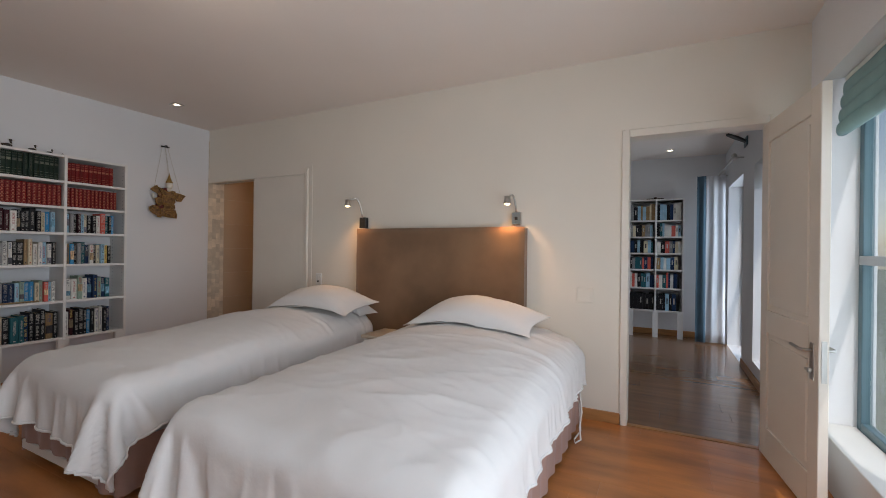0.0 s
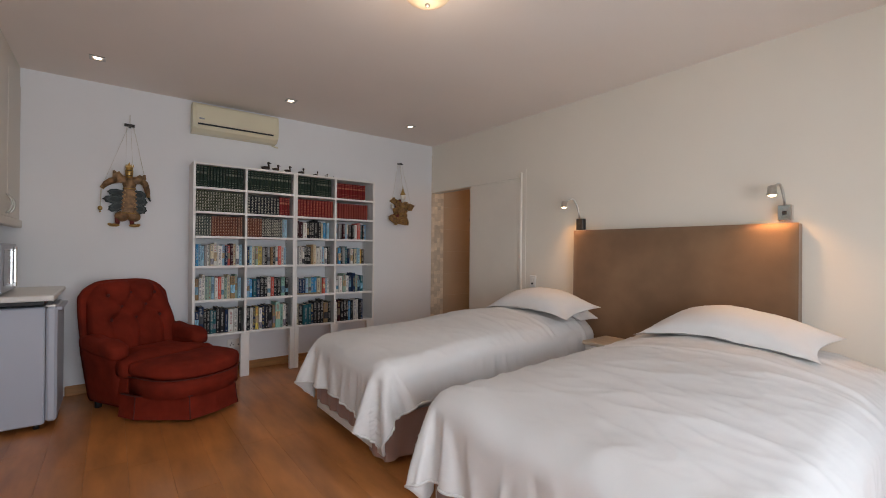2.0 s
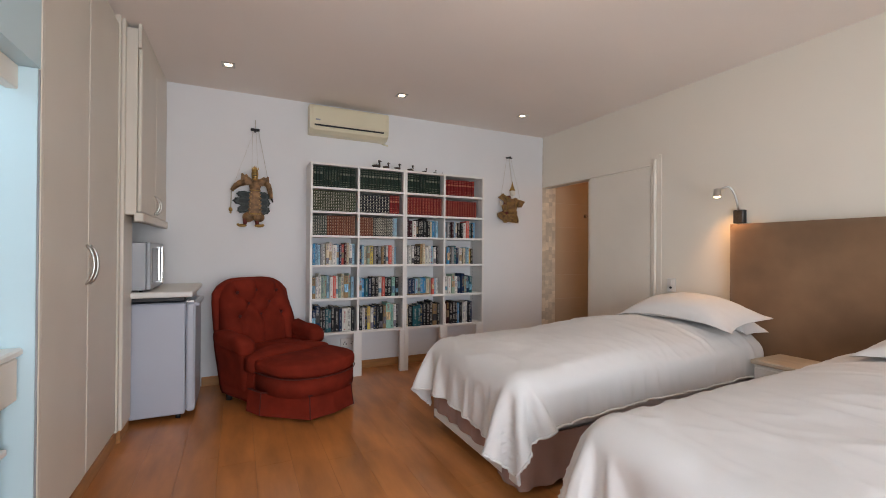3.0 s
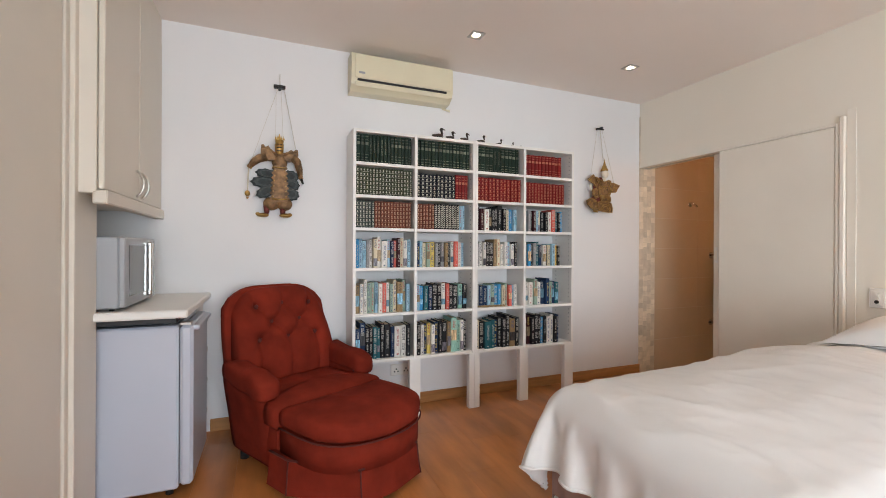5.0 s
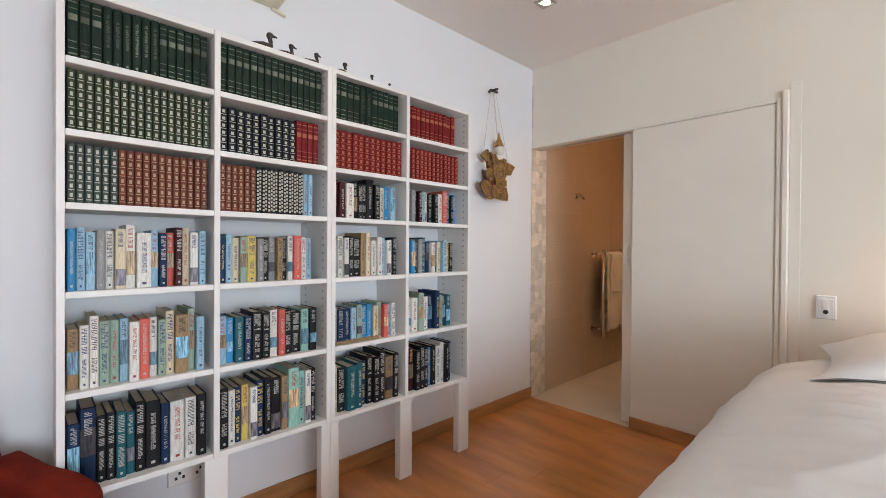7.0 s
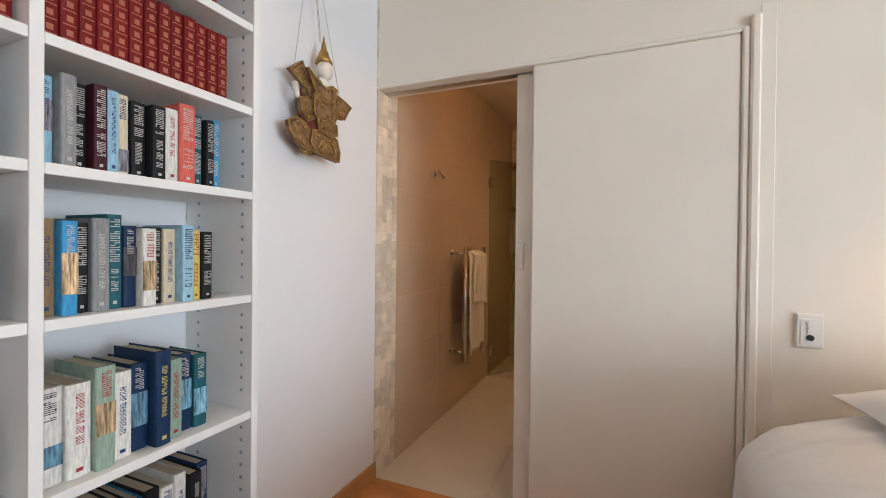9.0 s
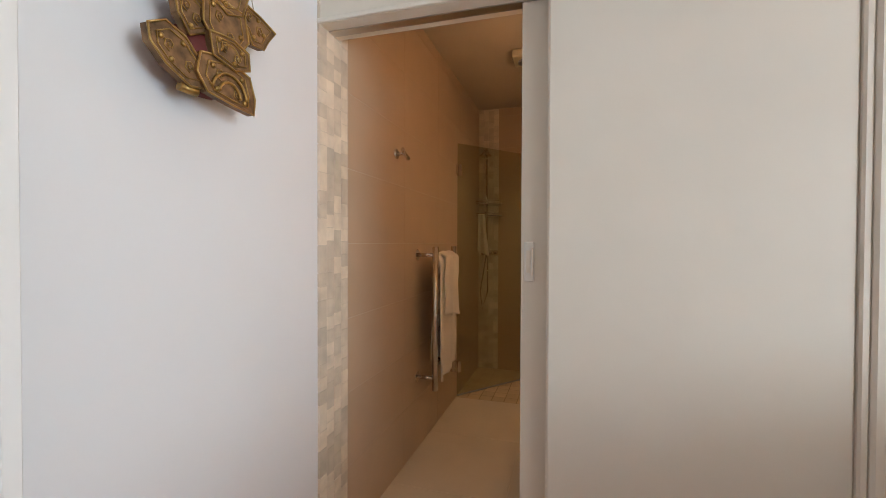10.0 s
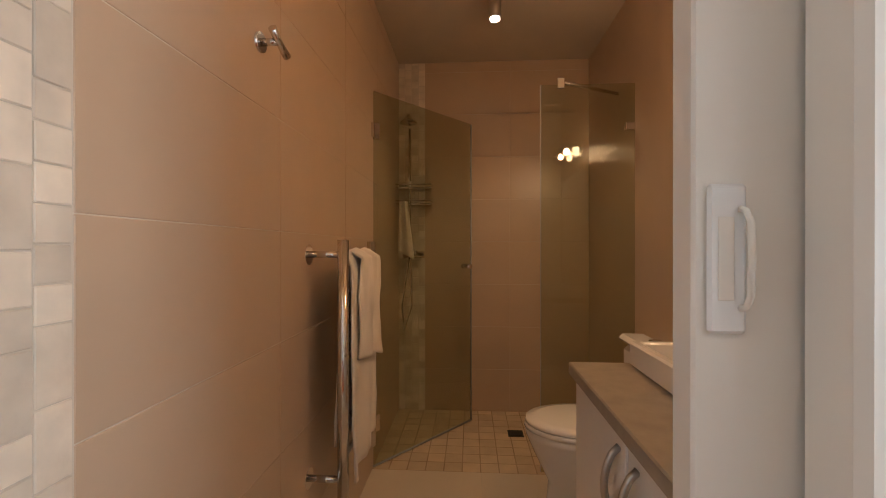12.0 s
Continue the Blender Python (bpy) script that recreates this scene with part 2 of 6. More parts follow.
class B:
    """A mesh in plan units, collected piece by piece; mi is the material slot of what is added next."""

    def __init__(self):
        self.v, self.f, self.m, self.s, self.mi = [], [], [], [], 0

    def add(self, verts, faces, smooth=False):
        o = len(self.v)
        self.v += [tuple(p) for p in verts]
        for f in faces:
            self.f.append(tuple(i + o for i in f))
            self.m.append(self.mi)
            self.s.append(smooth)
        return self

    def box(self, x0, x1, y0, y1, z0, z1, b=0.0):
        lo, hi = (x0, y0, z0), (x1, y1, z1)
        if not b:
            vs = [(hi[0] if i & 1 else lo[0], hi[1] if i & 2 else lo[1], hi[2] if i & 4 else lo[2]) for i in range(8)]
            return self.add(vs, [(0, 2, 3, 1), (4, 5, 7, 6), (0, 1, 5, 4), (2, 6, 7, 3), (0, 4, 6, 2), (1, 3, 7, 5)])
        vs = []
        for i in range(8):
            for ax in range(3):
                p = []
                for k in range(3):
                    up = i >> k & 1
                    e = hi[k] if up else lo[k]
                    p.append(e if k == ax else e + (-b if up else b))
                vs.append(tuple(p))
        fs = []
        for ax in range(3):
            a, c = (ax + 1) % 3, (ax + 2) % 3
            for s in (0, 1):
                q = [(s << ax) | (p << a) | (r << c) for p, r in ((0, 0), (1, 0), (1, 1), (0, 1))]
                fs.append(tuple(3 * i + ax for i in (q if s else q[::-1])))
            for p in (0, 1):
                for r in (0, 1):
                    i, j = (p << a) | (r << c), (p << a) | (r << c) | (1 << ax)
                    fs.append((3 * i + a, 3 * j + a, 3 * j + c, 3 * i + c))
        fs += [(3 * i, 3 * i + 1, 3 * i + 2) for i in range(8)]
        return self.add(vs, fs)

    def cyl(self, p, q, r, r2=None, n=14):
        return self.tube([p, q], [r, r if r2 is None else r2], n)

    def tube(self, pts, r, n=10, cap=True):
        pts = [Vector(p) for p in pts]
        rs = r if isinstance(r, (list, tuple)) else [r] * len(pts)
        vs, side = [], None
        for i, p in enumerate(pts):
            d = (pts[min(i + 1, len(pts) - 1)] - pts[max(i - 1, 0)]).normalized()
            if side is None:
                side = d.orthogonal().normalized()
            side = (side - d * side.dot(d)).normalized()
            up = d.cross(side)
            vs += [p + (side * math.cos(2 * math.pi * k / n) + up * math.sin(2 * math.pi * k / n)) * rs[i] for k in range(n)]
        fs = [(i * n + k, i * n + (k + 1) % n, (i + 1) * n + (k + 1) % n, (i + 1) * n + k) for i in range(len(pts) - 1) for k in range(n)]
        self.add(vs, fs, True)
        if cap:
            o = len(self.v) - len(vs)
            for ring in (range(n), range((len(pts) - 1) * n, len(pts) * n)):
                self.f.append(tuple(o + k for k in ring))
                self.m.append(self.mi)
                self.s.append(False)
        return self

    def lathe(self, prof, c=(0, 0, 0), n=20, sx=1.0, sy=1.0):
        vs = [(c[0] + r * sx * math.cos(2 * math.pi * k / n), c[1] + r * sy * math.sin(2 * math.pi * k / n), c[2] + z) for r, z in prof for k in range(n)]
        fs = [(i * n + k, i * n + (k + 1) % n, (i + 1) * n + (k + 1) % n, (i + 1) * n + k) for i in range(len(prof) - 1) for k in range(n)]
        fs += [tuple(range(n))[::-1], tuple(range((len(prof) - 1) * n, len(prof) * n))]
        return self.add(vs, fs, True)

    def ball(self, c, r, nu=14, nv=9):
        rx, ry, rz = r if isinstance(r, (list, tuple)) else (r, r, r)
        prof = [(max(math.sin(math.pi * i / nv), 0.02), -math.cos(math.pi * i / nv) * rz) for i in range(nv + 1)]
        return self.lathe(prof, c, nu, rx, ry)

    def grid(self, fn, nu, nv, smooth=True):
        vs = [fn(i / nu, j / nv) for j in range(nv + 1) for i in range(nu + 1)]
        w = nu + 1
        return self.add(vs, [(j * w + i, j * w + i + 1, (j + 1) * w + i + 1, (j + 1) * w + i) for j in range(nv) for i in range(nu)], smooth)

    def prism(self, poly, axis, a, b, smooth=False):
        """A polygon swept along an axis: for x it lies in (y, z), for y in (x, z), for z in (x, y)."""
        put = {"x": lambda t, p: (t, p[0], p[1]), "y": lambda t, p: (p[0], t, p[1]), "z": lambda t, p: (p[0], p[1], t)}[axis]
        n = len(poly)
        vs = [put(a, p) for p in poly] + [put(b, p) for p in poly]
        self.add(vs, [(k, (k + 1) % n, n + (k + 1) % n, n + k) for k in range(n)], smooth)
        o = len(self.v) - 2 * n
        for ring in (range(n), range(n, 2 * n)):
            self.f.append(tuple(o + k for k in ring))
            self.m.append(self.mi)
            self.s.append(False)
        return self

    def mesh(self, name, mats, origin=(0, 0, 0), thick=0.0, weld=False):
        me = bpy.data.meshes.new(name)
        o = Vector(origin)
        me.from_pydata([(Vector(p) - o) * K for p in self.v], [], self.f)
        for m in mats if isinstance(mats, (list, tuple)) else [mats]:
            me.materials.append(m)
        me.polygons.foreach_set("material_index", self.m)
        me.polygons.foreach_set("use_smooth", self.s)
        bm = bmesh.new()
        bm.from_mesh(me)
        if weld:
            bmesh.ops.remove_doubles(bm, verts=bm.verts[:], dist=0.0004)
        bmesh.ops.recalc_face_normals(bm, faces=bm.faces)
        if thick:
            bmesh.ops.solidify(bm, geom=bm.faces[:], thickness=thick * K)
        bm.to_mesh(me)
        bm.free()
        return me


ORIGIN = {}


def part(name, b, mats, parent, label="", thick=0.0, weld=False):
    ob = new(name, b.mesh(name, mats, ORIGIN[parent], thick, weld))
    ob.parent = parent
    ORIGIN[ob] = ORIGIN[parent]
    return tagged(ob, label)


def thing(name, at, label, category, group="", rz=0, local=False):
    """The Empty of a thing. Its parts are given in plan numbers or, if local, from its own base."""
    ob = new(name)
    ob.empty_display_size = 0.1
    ob.matrix_world = pose(at[0] * K, at[1] * K, at[2] * K, 0, 0, rz)
    ORIGIN[ob] = Vector((0, 0, 0)) if local else Vector(at)
    return tagged(ob, label, category, group)


def solid(name, b, mats, label, category, group="", at=(0, 0, 0), rz=0, thick=0.0, local=False):
    """A thing of one mesh."""
    ob = new(name, b.mesh(name, mats, (0, 0, 0) if local else at, thick))
    ob.matrix_world = pose(at[0] * K, at[1] * K, at[2] * K, 0, 0, rz)
    ORIGIN[ob] = Vector((0, 0, 0)) if local else Vector(at)
    return tagged(ob, label, category, group)


def structure(name, b, mats, label=""):
    ob = new(name, b.mesh(name, mats))
    ORIGIN[ob] = Vector((0, 0, 0))
    return tagged(ob, label, kind="structure")


def fbm(x, y, z=0.0, octs=4):
    return noise.fractal(Vector((x, y, z)), 1.0, 2.0, octs)


def smooth(a, b, x):
    t = min(max((x - a) / (b - a), 0), 1)
    return t * t * (3 - 2 * t)


# ---- the large structure ----
XW, XE, YN, YS, ZC = -5.51, 0.45, 3.71, -1.25, 2.765
OPEN_E, SLIDE_E, PANEL_W, DOOR_W, DOOR_E = -3.86, -3.75, -4.668, -0.61, 0.245
structure("ground", B().box(-60, 60, -60, 60, -0.6, -0.25), LAWN, "green lawn around the house")
structure("floor", B().box(-5.66, 0.7, -1.4, 3.71, -0.2, -0.012), JOINT, "dark base under honey laminate planks")
structure("floor_study", B().box(-3.4, 0.7, 3.71, 7.95, -0.2, -0.012), JOINT, "dark base under laminate planks of next room")
structure("ceiling", B().box(-5.66, 0.7, -1.4, 3.71, ZC, ZC + 0.15), CEILING, "pale warm painted bedroom ceiling")
structure("ceiling_study", B().box(-3.4, 0.7, 3.85, 7.95, ZC, ZC + 0.15), CEILING, "pale painted ceiling of next room")
structure("wall_west", B().box(-5.66, XW, YS, YN, -0.2, ZC), WHITE_WALL, "white painted plaster wall")
structure("wall_south", B().box(-5.66, 0.7, YS - 0.15, YS, -0.2, ZC).box(-1.9, XE, YS, -0.6, -0.2, ZC), WHITE_WALL, "white painted plaster wall behind cupboards")
b = B().box(XW, OPEN_E, YN, 3.85, 2.1, ZC + 0.1).box(OPEN_E, DOOR_W, YN, 3.85, -0.2, ZC + 0.1)
b.box(DOOR_W, DOOR_E, YN, 3.85, 2.16, ZC + 0.1).box(DOOR_E, 0.7, YN, 3.85, -0.2, ZC + 0.1)
structure("wall_north", b, CREAM, "cream painted wall behind the beds")
b = B().box(XE, 0.7, -1.25, -0.3, -0.2, ZC).box(XE, 0.7, 3.5, YN, -0.2, ZC).box(XE, 0.7, -0.3, 3.5, -0.2, 0.30).box(XE, 0.7, -0.3, 3.5, 2.32, ZC)
structure("wall_east", b, WHITE_WALL, "white wall with deep window reveal")
b = B().box(XE, 0.7, 3.85, 4.3, -0.2, ZC).box(XE, 0.7, 5.56, 6.22, -0.2, ZC).box(XE, 0.7, 7.45, 7.8, -0.2, ZC)
b.box(XE, 0.7, 4.3, 5.56, -0.2, 0.2).box(XE, 0.7, 4.3, 5.56, 2.2, ZC).box(XE, 0.7, 6.22, 7.45, 2.22, ZC).box(XE, 0.7, 6.22, 7.45, -0.2, 0)
b.box(-3.4, 0.7, 7.8, 7.95, -0.2, ZC).box(-3.4, -3.25, 3.85, 7.8, -0.2, ZC)
structure("wall_study", b, WHITE_WALL, "white walls of the next room")

# skirting boards of honey wood


def skirting(name, x0, x1, y0, y1):
    structure(name, B().box(x0, x1, y0, y1, 0, 0.085, 0.004), SKIRT, "honey wood skirting board")


skirting("baseboard_1", XW, XW + 0.016, -0.2, YN)
skirting("baseboard_2", PANEL_W, OPEN_E, 3.688, 3.702)
skirting("baseboard_3", SLIDE_E, DOOR_W - 0.03, YN - 0.016, YN)
skirting("baseboard_4", -3.25, XE, 7.784, 7.8)
skirting("baseboard_5", XE - 0.016, XE, 5.56, 6.22)
skirting("baseboard_6", XE - 0.016, XE, 3.85, 5.56)

# cased opening to the bathroom: fixed panel, pocket door, architrave
structure("trim_pocket_panel", B().box(PANEL_W, OPEN_E, 3.702, 3.765, 0, 2.1, 0.008), CREAM_LAC, "flush cream panel of the pocket door")
b = B().box(-3.86, -3.835, 3.692, 3.74, 0, 2.12, 0.006).box(-3.835, -3.80, 3.682, 3.71, 0, 2.16, 0.008).box(-3.80, -3.75, 3.7045, 3.71, 0, 2.195, 0.002)
structure("trim_architrave", b, CREAM_LAC, "cream moulded architrave")
structure("trim_head_bead", B().box(XW, OPEN_E, 3.698, 3.71, 2.1, 2.118, 0.003), CREAM_LAC, "thin cream bead over the opening")
pocket = thing("sliding_door", (-4.36, 3.77, 0), "cream pocket door slid half open into the wall", "door")
part("door_leaf", B().box(-4.757, -3.95, 3.769, 3.809, 0.012, 2.095, 0.003), CREAM_LAC, pocket)
b = B().box(-4.746, -4.712, 3.763, 3.769, 1.15, 1.285, 0.003)
pull = part("flush_pull", b, WHITE, pocket, "white plastic recessed finger pull")
b = B().tube([(-4.718, 3.764, 1.262), (-4.717, 3.757, 1.26), (-4.716, 3.752, 1.25), (-4.716, 3.751, 1.2175), (-4.716, 3.752, 1.185), (-4.717, 3.757, 1.175), (-4.718, 3.764, 1.173)], 0.003, 8)
part("pull_rim", b, CREAM_LAC, pull)
part("pull_slot", B().box(-4.738, -4.724, 3.7618, 3.7632, 1.18, 1.255, 0.0005), CREAM_LAC, pull)
structure("trim_track", B().box(XW, PANEL_W, 3.768, 3.812, 2.096, 2.1), STEEL, "metal sliding door track")

# bathroom shell
XB, YB, ZB = -4.08, 6.60, 2.63
structure("wall_bath_west", B().box(-5.66, -5.5035, YN + 0.001, 6.75, -0.2, ZC), GROUT, "grouted wall behind beige tiles")
structure("wall_bath_north", B().box(-5.5035, XB + 0.15, YB - 0.0065, 6.75, -0.2, ZC), GROUT, "grouted wall behind beige tiles")
structure("wall_bath_east", B().box(XB, XB + 0.15, 3.85, YB + 0.004, -0.2, ZC), TILE, "beige tiled bathroom wall")
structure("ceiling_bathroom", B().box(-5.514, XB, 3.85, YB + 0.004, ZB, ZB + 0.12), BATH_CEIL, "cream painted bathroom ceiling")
structure("floor_bathroom", B().box(-5.514, XB, 3.711, YB + 0.004, -0.2, -0.0015), GROUT, "grouted base under cream floor tiles")
structure("floor_shower", B().box(-5.51, XB, 5.708, YB, -0.1, -0.0008), DARK_GROUT, "brown grout between shower floor tiles")

# ---- windows and doors ----


def window(name, y0, y1, z0, z1, transom, label):
    w = tagged(new(name), label, kind="structure")
    ORIGIN[w] = Vector((0, 0, 0))
    x0, x1, f = 0.62, 0.67, 0.055
    part("window_frame", B().box(x0, x1, y0, y0 + f, z0, z1, 0.004).box(x0, x1, y1 - f, y1, z0, z1, 0.004).box(x0, x1, y0 + f, y1 - f, z0, z0 + f, 0.004)
         .box(x0, x1, y0 + f, y1 - f, z1 - f, z1, 0.004), ALU_BLUE, w)
    n = max(1, round((y1 - y0) / 1.25))
    for i in range(1, n):
        ym = y0 + (y1 - y0) * i / n
        part("mullion", B().box(x0 - 0.01, x1, ym - 0.035, ym + 0.035, z0 + f, z1 - f, 0.004), ALU_BLUE, w)
    for i in range(n):
        a, c = y0 + (y1 - y0) * i / n + 0.05, y0 + (y1 - y0) * (i + 1) / n - 0.05
        if transom:
            part("transom", B().box(x0 - 0.012, x1 - 0.01, a - 0.01, c + 0.01, transom - 0.03, transom + 0.02, 0.004), GREY_PLASTIC, w, "pale grey window rail")
        pane = part("pane", B().box(0.64, 0.648, a, c, z0 + 0.05, z1 - 0.05), GLASS, w)
        pane.visible_shadow = False
    return w


win = window("window_1", -0.3, 3.5, 0.30, 2.32, 1.27, "tall blue-grey aluminium window in the bedroom")
part("window_sill", B().box(XE - 0.02, 0.62, -0.3, 3.5, 0.30, 0.312, 0.004), WHITE, win, "white painted sill")
window("window_2", 4.3, 5.56, 0.2, 2.2, 0, "bright window of the next room")
window("window_3", 6.22, 7.45, 0.0, 2.22, 1.05, "glazed blue-grey garden door of next room")

# roman blinds drawn up into folds


def blind(y0, y1, z0, z1, x, folds, label):
    t = thing("roman_blind", (x, (y0 + y1) / 2, z0), label, "blind")
    part("headrail", B().box(x - 0.02, x + 0.03, y0, y1, z1 - 0.03, z1, 0.004), WHITE, t)
    step = (z1 - z0 - 0.03) / folds

    def sheet(u, v):
        ph = v * folds
        k = ph - math.floor(ph)
        out = 0.05 * math.sin(math.pi * k) * (0.5 + 0.5 * v) + 0.012 * v
        return (x - out - 0.004 * fbm(u * 9, v * 4), y0 + (y1 - y0) * u, z1 - 0.03 - (z1 - z0 - 0.03) * v + 0.02 * math.sin(2 * math.pi * k))
    part("fabric", B().grid(sheet, 24, folds * 10), BLIND, t, thick=0.004)


blind(0.9, 3.46, 1.98, 2.315, 0.56, 4, "teal fabric roman blind pulled up in soft folds")
blind(4.35, 5.52, 1.95, 2.195, 0.58, 3, "teal roman blind pulled up in next room")

# door to the next room, open towards the window
b = B().box(DOOR_W - 0.045, DOOR_W + 0.008, 3.694, 3.866, 0, 2.205, 0.004).box(DOOR_E - 0.008, DOOR_E + 0.045, 3.694, 3.866, 0, 2.205, 0.004).box(DOOR_W + 0.008, DOOR_E - 0.008, 3.694, 3.866, 2.15, 2.205, 0.004)
structure("trim_door_frame", b, CREAM_LAC, "cream painted door frame")
structure("trim_threshold", B().box(DOOR_W, DOOR_E, 3.72, 3.765, -0.005, 0.004, 0.0015), SKIRT, "thin brown threshold strip")
door = thing("panel_door", (0.24, 3.69, 0), "cream panelled door standing wide open by the window", "door", rz=-83.2, local=True)
W, H, T = 0.80, 2.13, 0.042
b = B().box(0, 0.11, -T, 0, 0.01, H, 0.003).box(W - 0.11, W, -T, 0, 0.01, H, 0.003)
for z0, z1 in ((0.01, 0.2), (0.80, 0.94), (H - 0.13, H)):
    b.box(0.11, W - 0.11, -T, 0, z0, z1, 0.003)
leaf = part("door_leaf", b, CREAM_LAC, door)
for z0, z1 in ((0.2, 0.80), (0.94, H - 0.13)):
    part("panel", B().box(0.11, W - 0.11, -T + 0.012, -0.012, z0, z1).box(0.145, W - 0.145, -T + 0.005, -0.005, z0 + 0.035, z1 - 0.035, 0.006), CREAM_LAC, door)
for s, y in ((-1, -T), (1, 0)):
    hp = part("lock_plate", B().box(W - 0.085, W - 0.045, y - 0.004 if s < 0 else y, y if s < 0 else y + 0.004, 0.68, 0.86, 0.001), STEEL, door, "brushed steel lock plate")
    part("lever", B().tube([(W - 0.065, y, 0.825), (W - 0.065, y + s * 0.045, 0.825), (W - 0.08, y + s * 0.05, 0.826), (W - 0.18, y + s * 0.05, 0.83)], 0.008), STEEL, hp)
    part("thumb_turn", B().cyl((W - 0.065, y, 0.725), (W - 0.065, y + s * 0.02, 0.725), 0.012).box(W - 0.10, W - 0.05, min(y + s * 0.012, y + s * 0.02), max(y + s * 0.012, y + s * 0.02), 0.719, 0.731), STEEL, hp)
part("strike_edge", B().box(W, W + 0.003, -T * 0.75, -T * 0.25, 0.68, 0.88), STEEL, door, "steel lock face")

# ---- beds ----


def crease(x, y, z):
    """Sharp crests of a smooth noise, for folds in cloth."""
    return (1 - abs(noise.noise(Vector((x, y, z))))) ** 7 - 0.15



def drape(x0, x1, y0, yb, top, over_w, over_e, over_s, head_lift, seed, step=0.027):
    """A sheet let fall over a bed: points joined by threads, pulled down and held up by the padded mattress."""
    nu = round((x1 - x0 + over_w[0] + over_e[0]) / step) + 1
    nv = round((yb - y0 + over_s[0]) / step) + 1
    gen = np.random.RandomState(int(seed * 10))
    u, v = np.meshgrid(np.linspace(0, 1, nu), np.linspace(0, 1, nv))
    xa = x0 - over_w[0] - (over_w[1] - over_w[0]) * v
    xb = x1 + over_e[0] + (over_e[1] - over_e[0]) * v
    ya = y0 - over_s[0] - (over_s[1] - over_s[0]) * u
    p = np.stack([xa + (xb - xa) * u, ya + (yb - ya) * v, np.zeros_like(u)], -1)
    rest = p.copy()
    waves = [(gen.uniform(2, 7), gen.uniform(2, 6), gen.uniform(0, 6.28), gen.uniform(0.0012, 0.0045)) for _ in range(14)]

    def surface(x, y):
        q = np.clip((x - (x0 + x1) / 2) * 2 / (x1 - x0), -1, 1)
        t = np.clip((y - 1.5) / 1.6, 0, 1)
        e = np.clip(np.minimum(x - x0, x1 - x) / 0.42, 0, 1) * np.clip((y - y0) / 0.50, 0, 1)
        z = top + head_lift * t * t * (3 - 2 * t) * (1 - 0.6 * q * q) + 0.052 * e * (2 - e)
        for a, c, ph, h in waves:
            z = z + h * np.sin(a * x + c * y + ph)
        return z
    cx, hx, r = (x0 + x1) / 2, (x1 - x0) / 2 + 0.055, 0.125
    p[..., 2] = surface(p[..., 0], p[..., 1]) + 0.012 + gen.uniform(-0.004, 0.004, u.shape)
    old = p.copy()
    slack = 1.022

    def pull(ia, ib, k=1.0):
        d = p[ib] - p[ia]
        n = np.sqrt((d * d).sum(-1, keepdims=True))
        l = np.sqrt(((rest[ib] - rest[ia]) ** 2).sum(-1, keepdims=True)) * slack
        c = d * (0.5 * k * (n - l) / np.maximum(n, 1e-9))
        p[ia] += c
        p[ib] -= c
    al = slice(None)
    pairs = []
    for o in (0, 1):
        m = (nu - o) // 2 * 2 + o
        pairs.append(((al, slice(o, m, 2)), (al, slice(o + 1, m, 2)), 1.0))
        m = (nv - o) // 2 * 2 + o
        pairs.append(((slice(o, m, 2), al), (slice(o + 1, m, 2), al), 1.0))
    for o in (0, 1):
        m = (nv - o) // 2 * 2 + o
        ra, rb = slice(o, m, 2), slice(o + 1, m, 2)
        pairs.append(((ra, slice(0, nu - 1)), (rb, slice(1, nu)), 0.35))
        pairs.append(((ra, slice(1, nu)), (rb, slice(0, nu - 1)), 0.35))
    bends = [((al, slice(0, nu - 3)), (al, slice(3, nu)), 0.03), ((slice(0, nv - 3), al), (slice(3, nv), al), 0.03)]
    for it in range(120):
        vel = (p - old) * 0.95
        old = p.copy()
        p += vel
        p[..., 2] -= 0.0005 if it < 100 else 0.0001
        for k in range(7):
            for a, c, w in pairs:
                pull(a, c, w)
            if k % 2:
                for a, c, w in bends:
                    pull(a, c, w)
            zt = surface(p[..., 0], p[..., 1])
            dx = p[..., 0] - cx
            q = np.stack([np.abs(dx) - hx + r, y0 - 0.055 + r - p[..., 1], p[..., 2] - zt + r], -1)
            out = np.maximum(q, 0)
            n = np.sqrt((out * out).sum(-1))
            inside = q.max(-1) < 0
            d = np.where(inside, q.max(-1), n) - r
            g = out / np.maximum(n, 1e-9)[..., None]
            g[inside] = (0, 0, 1)
            g[..., 0] *= np.sign(dx)
            g[..., 1] *= -1
            hit = np.maximum(-d, 0)[..., None]
            p += g * hit
            touch = (hit[..., 0] > 0)
            p[-1, :, 1] = yb
            p[..., 2] = np.maximum(p[..., 2], 0.03)
        p[touch] = old[touch] + 0.35 * (p - old)[touch]
    return p.reshape(-1, 3), nu, nv


def finer(p, nu, nv):
    """Twice as many points along each way, on a smooth curve through the old ones."""
    a = p.reshape(nv, nu, 3)
    for axis in (0, 1):
        a = np.swapaxes(a, 0, axis)
        e = np.concatenate([2 * a[:1] - a[1:2], a, 2 * a[-1:] - a[-2:-1]])
        mid = (9 * (e[1:-2] + e[2:-1]) - e[:-3] - e[3:]) / 16
        full = np.empty((2 * len(a) - 1, *a.shape[1:]))
        full[0::2], full[1::2] = a, mid
        a = np.swapaxes(full, 0, axis)
    return [tuple(q) for q in a.reshape(-1, 3)], a.shape[1], a.shape[0]


